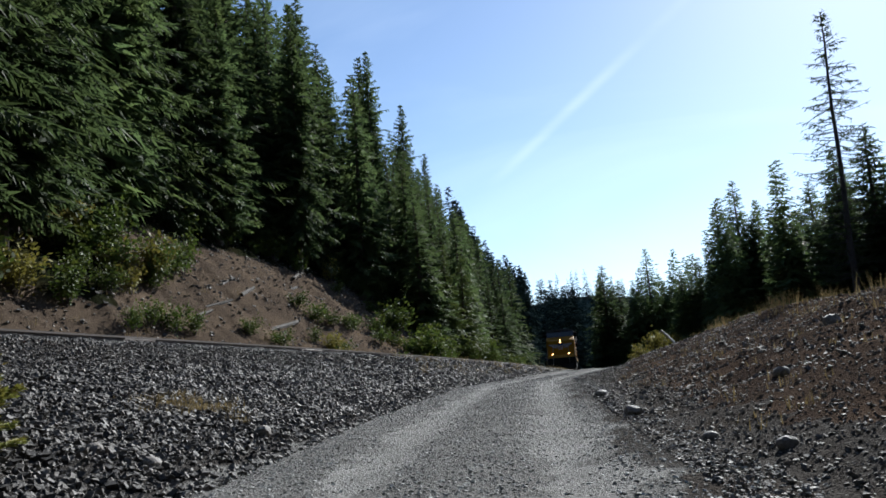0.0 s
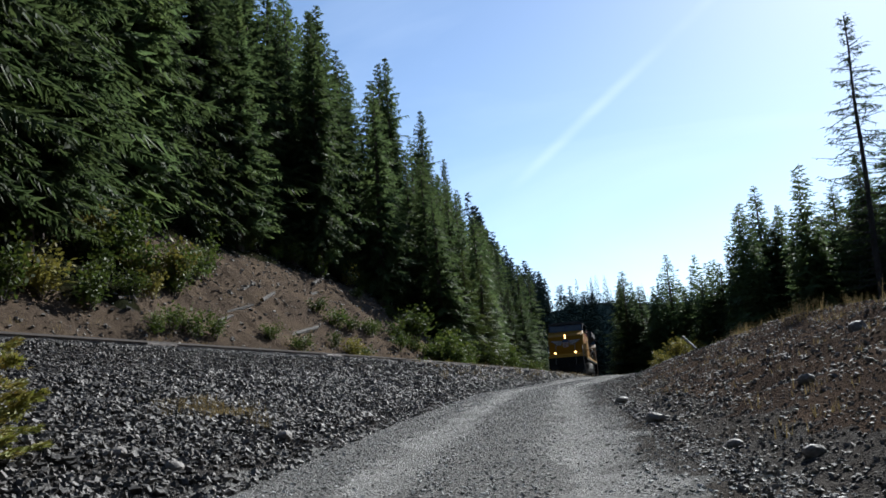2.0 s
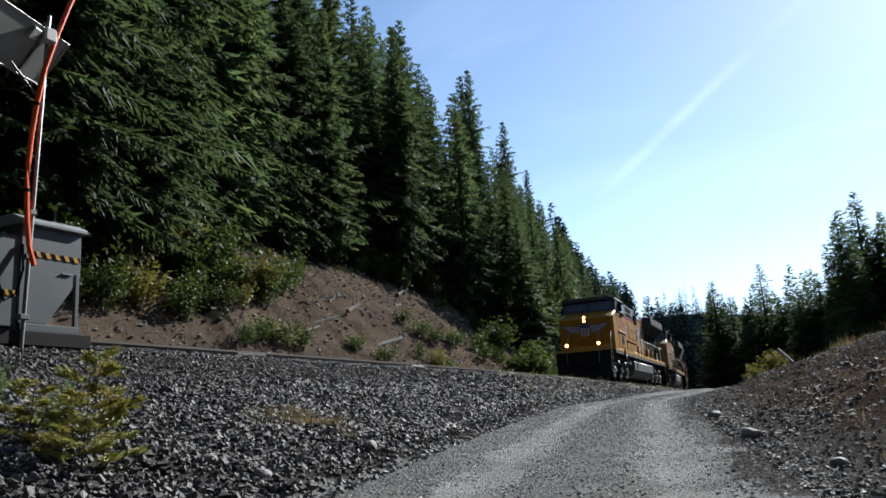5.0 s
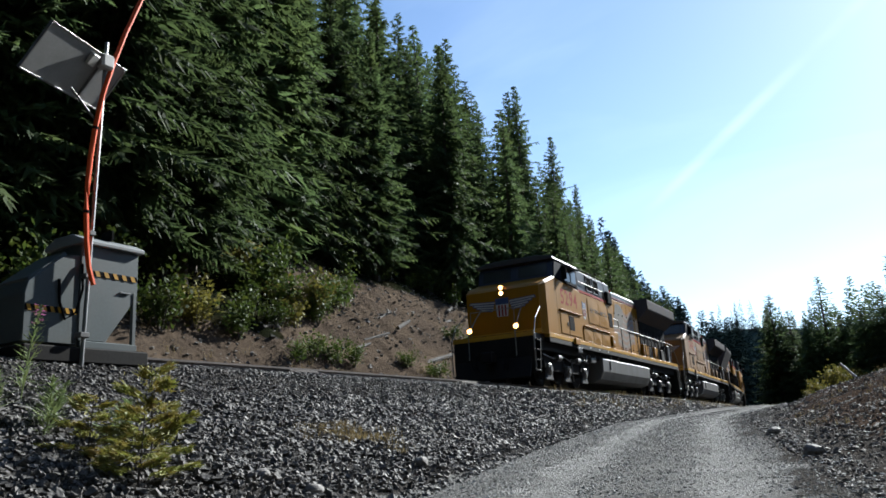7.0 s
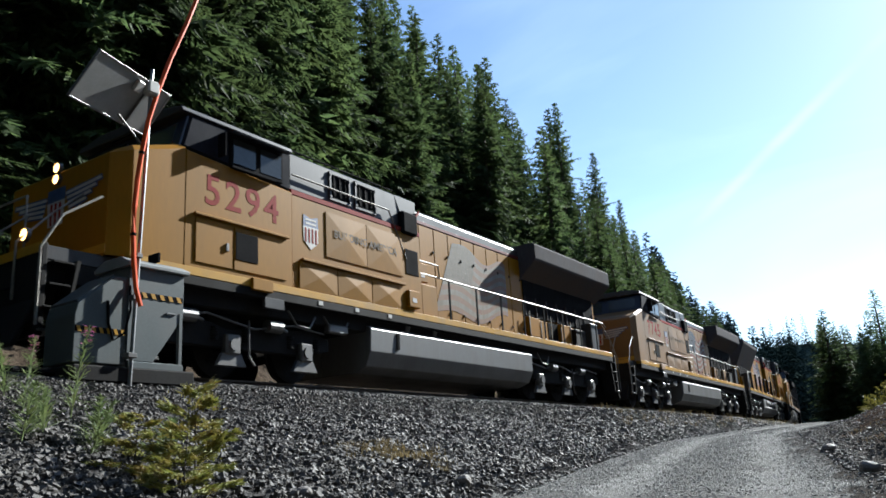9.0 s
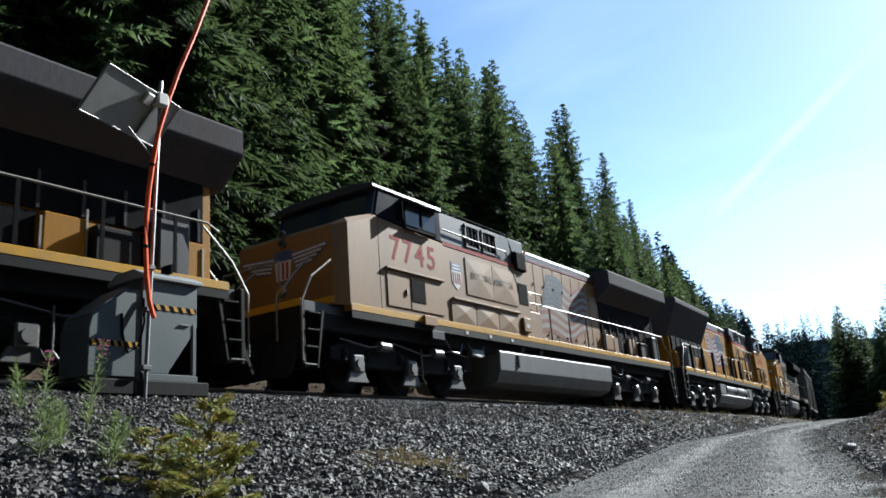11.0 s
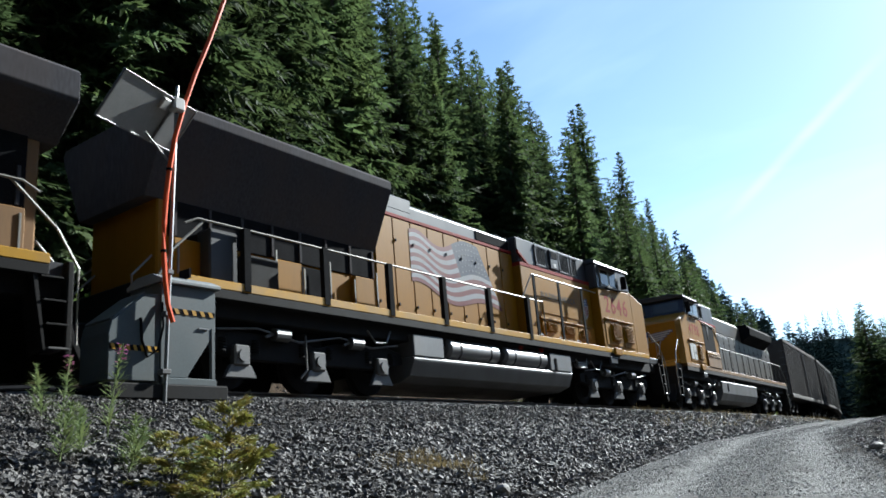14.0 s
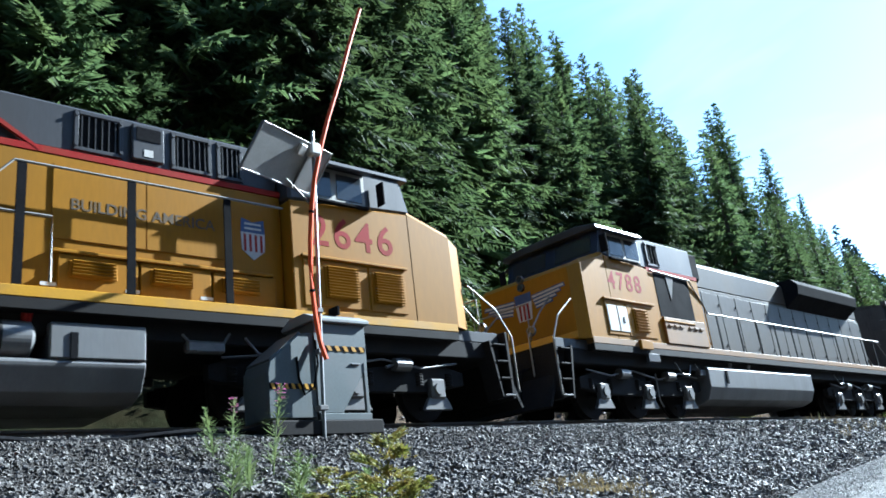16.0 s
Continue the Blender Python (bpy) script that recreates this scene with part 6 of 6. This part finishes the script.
def build_small_plants():
    rng = random.Random(33)
    for x, y, s, w in ((-5.05, 4.15, 0.80, 0.9), (-4.70, 3.75, 0.55, 1.2), (-5.6, 4.0, 0.5, 1.2)):
        e = thing("fir_sapling", "sparse yellow-green fir sapling growing on the ballast slope", "sapling", "fir saplings",
                  m=pose(x, y, ground_z(x, y)[0] - 0.03, 3, 0, rng.uniform(0, 360)) @ Matrix.Diagonal((s * w, s * w, s, 1)))
        bt, vs, fs = bmesh.new(), [], []
        rod(bt, (0, 0, -0.05), (0.05, 0.02, 0.98), 0.016, 5, 0.005)
        for k in range(13):
            f = 0.10 + 0.85 * k / 13
            a = k * 2.4 + rng.uniform(-.5, .5)
            ln = (0.75 - 0.6 * f) * rng.uniform(.6, 1.1)
            o = Vector((math.cos(a), math.sin(a), rng.uniform(.0, .45))).normalized()
            c = Vector((0.05 * f, 0.02 * f, f))
            rod(bt, c, c + o * ln, 0.008, 4, 0.003)
            for n in range(int(330 * ln + 40)):
                g = rng.uniform(.25, 1.0)
                sd = o.cross(Vector((0, 0, 1))).normalized()
                pt = c + o * ln * g + sd * rng.gauss(0, .10 * (1.15 - g)) + Vector((0, 0, rng.gauss(0, .02)))
                d = (o + sd * rng.uniform(-1.1, 1.1) + Vector((0, 0, rng.uniform(-.4, .6)))).normalized()
                q = d.cross(Vector((rng.gauss(0, 1), rng.gauss(0, 1), rng.gauss(0, 1)))).normalized()
                i = len(vs)
                vs.extend([pt - q * .011, pt + q * .011, pt + d * rng.uniform(.05, .12)])
                fs.append((i, i + 1, i + 2))
        part("trunk", bt, M_TWIG, e)
        new_crown = new("crown", from_arrays("crown", np.array([tuple(v) for v in vs]), np.array(fs), M_SAPLING))
        new_crown.parent = e
    for x, y, h in ((-7.75, 4.75, 0.95), (-8.1, 4.45, 0.8), (-8.75, 4.6, 0.6), (-6.9, 4.0, 0.45), (-6.5, 4.25, 0.4), (-6.2, 4.0, 0.45), (-6.7, 3.7, 0.5), (-5.9, 4.4, 0.35)):
        e = thing("fireweed", "fireweed with narrow green leaves and pink flowers" if h > .65 else "low fireweed in leaf, without flowers", "wildflower", "fireweed on the ballast", m=pose(x, y, ground_z(x, y)[0]))
        dx, dy = rng.uniform(-.15, .15), rng.uniform(-.15, .15)
        part("stem", pipe(bmesh.new(), [(0, 0, -0.05), (dx * .4, dy * .4, h * .5), (dx, dy, h)], 0.008, 5), M_WEED, e)
        bm, bf = bmesh.new(), bmesh.new()
        for k in range(190):
            f = rng.uniform(.08, .97)
            p = Vector((dx * f, dy * f, h * f))
            a = rng.uniform(0, 6.3)
            d = Vector((math.cos(a), math.sin(a), rng.uniform(-.2, .9))).normalized()
            s = d.cross(Vector((0, 0, 1))).normalized()
            ln = 0.22 * (1.2 - f) * rng.uniform(.4, 1.4)
            bm.faces.new([bm.verts.new(q) for q in (p, p + d * ln * .5 + s * .009, p + d * ln, p + d * ln * .5 - s * .009)])
        part("foliage", bm, M_WEED, e)
        for k in range(16 if h > .65 else 0):
            f = rng.uniform(.80, 1.0)
            p = Vector((dx * f, dy * f, h * f)) + Vector((rng.uniform(-.05, .05), rng.uniform(-.05, .05), 0))
            for q in range(4):
                a = q * math.pi / 2 + rng.uniform(-.3, .3)
                d = Vector((math.cos(a), math.sin(a), rng.uniform(-.3, .5)))
                s = Vector((-math.sin(a), math.cos(a), 0))
                bf.faces.new([bf.verts.new(v) for v in (p, p + d * .014 + s * .009, p + d * .03, p + d * .014 - s * .009)])
        if h > .65:
            part("blossom", bf, M_PINK, e, "pink petals")
        else:
            bf.free()
    # dry grass, one mesh of blades
    verts, faces = [], []

    def tuft(x, y, n, h, spread):
        z = ground_z(x, y)[0]
        for k in range(n):
            px, py = x + rng.gauss(0, spread), y + rng.gauss(0, spread)
            a, ln = rng.uniform(0, 6.3), h * rng.uniform(.5, 1.2)
            i = len(verts)
            verts.extend([(px - .006 * math.sin(a), py + .006 * math.cos(a), z - .02), (px + .006 * math.sin(a), py - .006 * math.cos(a), z - .02), (px + math.cos(a) * ln * .4, py + math.sin(a) * ln * .4, z + ln)])
            faces.append((i, i + 1, i + 2))

    for k in range(95):
        y = rng.uniform(9, 34)
        x = road_x(y) + 1.9 + 4.0 + rng.uniform(-0.7, 2.5)
        tuft(x, y, 16, rng.uniform(.12, .4), .10)
    for k in range(60):
        y = rng.uniform(4, 20)
        tuft(road_x(y) + 2.2 + rng.uniform(0, 3.5), y, 8, .10, .06)
    for k in range(60):
        tuft(-6.0 + rng.gauss(0, .25), 7.75 + rng.gauss(0, .35), 20, .08, .08)
    for k in range(120):
        y = rng.uniform(22, 60)
        tuft(track_x(y) + rng.uniform(2.2, 3.6), y, 10, .22, .10)
    for k in range(160):
        y = rng.uniform(14, 60)
        tuft(track_x(y) - 3.7 - abs(rng.gauss(0, 2.0)), y, 12, .3, .12)
    tagged(new("dry_grass", from_arrays("dry_grass", np.array(verts), np.array(faces), M_GRASS)), "tufts of dry yellow grass on banks and ballast", "grass", kind="stuff")


def build_logs():
    rng = random.Random(44)
    for x, y, ln, r, yaw, tilt in ((-19.3, 31.8, 2.6, .13, 205, 12), (-20.7, 31.0, 1.8, .10, 215, 18), (-21.3, 30.3, 1.6, .09, 210, 20), (-19.0, 20.3, 1.4, .09, 220, 10), (-18.9, 25.4, 1.5, .08, 215, 14),
                                   (-19.4, 27.0, 1.9, .09, 200, 15), (-22.6, 38.0, 1.8, .09, 210, 16), (-24.0, 41.0, 1.6, .08, 220, 18), (-20.0, 28.5, 1.2, .07, 240, 14)):
        bm = rod(bmesh.new(), (-ln / 2, 0, 0), (ln / 2, 0, 0), r, 9, r * .7)
        rod(bm, (0, 0, 0), (0.25, 0.22, 0.12), r * .3, 5, r * .15)
        for v in bm.verts:
            v.co += Vector((0, rng.uniform(-.02, .02), rng.uniform(-.02, .02)))
        ob = tagged(part("fallen_log", bm, M_LOG), "weathered grey log half buried in the bank", "log", "logs on the bank")
        ob.matrix_basis = pose(x, y, ground_z(x, y)[0] + r * .1, 0, 0, yaw - 110) @ pose(0, 0, 0, 0, -tilt, 0)
    bm = rod(bmesh.new(), (0, 0, -0.1), (-0.45, 0, 0.42), 0.035, 8)
    ob = tagged(part("leaning_post", bm, M_ALU), "short pale stake leaning out of the bank", "stake")
    ob.matrix_basis = pose(-1.75, 24.9, ground_z(-1.75, 24.9)[0])


build_shrubs()
build_small_plants()
build_logs()


# ---- loose stones ----
def stone_shapes(n, rng):
    base = np.array([(a, b, c) for c in (-1, 1) for b in (-1, 1) for a in (-1, 1)], dtype=float) * 0.30
    return [base * rng.uniform(0.6, 1.25, 3) + rng.uniform(-0.17, 0.17, (8, 3)) for _ in range(n)]


STONE_FACES = np.array([(0, 2, 3, 1), (4, 5, 7, 6), (0, 1, 5, 4), (2, 6, 7, 3), (0, 4, 6, 2), (1, 3, 7, 5)])


def scatter(name, label, material, spots, sizes, seed, flat=0.8):
    """One mesh of angular stones; spots: (x, y), sizes: across."""
    rng = np.random.default_rng(seed)
    shapes = np.array(stone_shapes(16, rng))
    n = len(spots)
    q = rng.normal(size=(n, 4))
    q /= np.linalg.norm(q, axis=1, keepdims=True)
    w, x, y, z = q.T
    R = np.stack([1 - 2 * (y * y + z * z), 2 * (x * y - z * w), 2 * (x * z + y * w), 2 * (x * y + z * w), 1 - 2 * (x * x + z * z), 2 * (y * z - x * w),
                  2 * (x * z - y * w), 2 * (y * z + x * w), 1 - 2 * (x * x + y * y)], 1).reshape(n, 3, 3)
    v = np.einsum("nij,nkj->nki", R, shapes[rng.integers(0, 16, n)]) * np.array(sizes)[:, None, None]
    v[:, :, 2] *= flat
    at = np.array([(a, b, ground_z(a, b)[0] + 0.27 * flat * s) for (a, b), s in zip(spots, sizes)])
    v += at[:, None, :]
    faces = (STONE_FACES[None] + 8 * np.arange(n)[:, None, None]).reshape(-1, 4)
    tagged(new(name, from_arrays(name, v.reshape(-1, 3), faces, material)), label, "stones", kind="stuff")


def build_stones():
    rng = random.Random(55)

    def size(a, b):
        return a + (b - a) * rng.random() ** 2.2

    spots, sizes = [], []
    for n, y0, y1, a, b in ((40000, 1.5, 9, .028, .085), (28000, 9, 17, .032, .085), (11000, 17, 32, .05, .11), (4000, 32, 60, .08, .13)):
        for k in range(n):
            y = rng.uniform(y0, y1)
            x0, x1 = track_x(y) + 0.85, road_x(y) - 1.9
            f = rng.random()
            x = x0 + (x1 - x0) * f
            s = size(a, b) * (0.75 if f < 0.45 else 1.0)
            if y < 17 and f > 0.93 and rng.random() < 0.5:
                continue
            spots.append((x, y)), sizes.append(s)
    scatter("ballast_stones", "loose angular dark grey ballast stones", M_STONE, spots, sizes, 1)
    spots, sizes = [], []
    for k in range(36000):
        y = 3.5 + 40 * rng.random() ** 1.8
        x = road_x(y) + 1.5 + 7.5 * rng.random() ** 1.3
        spots.append((x, y)), sizes.append(size(.012, .045) * (1 if y < 9 else 1.4))
    for k in range(60):
        y = rng.uniform(4, 26)
        spots.append((road_x(y) + 2 + 5 * rng.random(), y)), sizes.append(rng.uniform(.07, .14))
    scatter("bank_stones", "loose stones strewn over the brown bank", M_BANKSTONE, spots, sizes, 2, 0.75)
    spots, sizes = [], []
    for k in range(30000):
        y = 3 + 30 * rng.random() ** 1.8
        x = road_x(y) + rng.uniform(-2.1, 2.0)
        if min(abs(x - road_x(y) - 0.8), abs(x - road_x(y) + 0.8)) < 0.3 and rng.random() < 0.6:
            continue
        spots.append((x, y)), sizes.append(size(.012, .034))
    scatter("road_gravel", "fine loose gravel on the road", M_GRAVEL, spots, sizes, 3, 0.55)
    spots, sizes = [], []
    for k in range(5000):
        y = rng.uniform(12, 56)
        x = track_x(y) - 3.6 - rng.uniform(0, 9)
        spots.append((x, y)), sizes.append(size(.03, .2))
    scatter("scree", "broken stones on the cut bank", M_BANKSTONE, spots, sizes, 4)


M_BANKSTONE = mat("bank_stone", (0.104, 0.094, 0.086), 0.75, per_object=0.5, vary=0.3, scale=6, fine=60, bump=0.4, island=True)
M_GRAVEL = mat("gravel_stone", (0.30, 0.30, 0.29), 0.8, per_object=0.75, vary=0.3, scale=6, fine=60, island=True, spec=0.1)
build_stones()
for x, y, s in ((-1.19, 9.07, .2), (-2.1, 12.6, .22), (-0.3, 6.6, .13), (0.35, 8.8, .18), (-4.9, 7.55, .2), (1.2, 12.0, .26), (0.2, 5.5, .13), (-4.4, 5.2, .16), (-4.7, 4.9, .14)):
    bm = bmesh.new()
    bmesh.ops.create_icosphere(bm, subdivisions=2, radius=s / 2)
    for v in bm.verts:
        v.co *= 1 + 0.35 * noise.noise(v.co * 9 + Vector((x, y, 0)))
        v.co.z *= 0.7
    tagged(part("rock", bm, M_BANKSTONE), "rough grey-brown rock lying beside the road", "rock", "rocks by the road").matrix_basis = pose(x, y, ground_z(x, y)[0] + s * .15, 0, 0, x * 200)


motions()
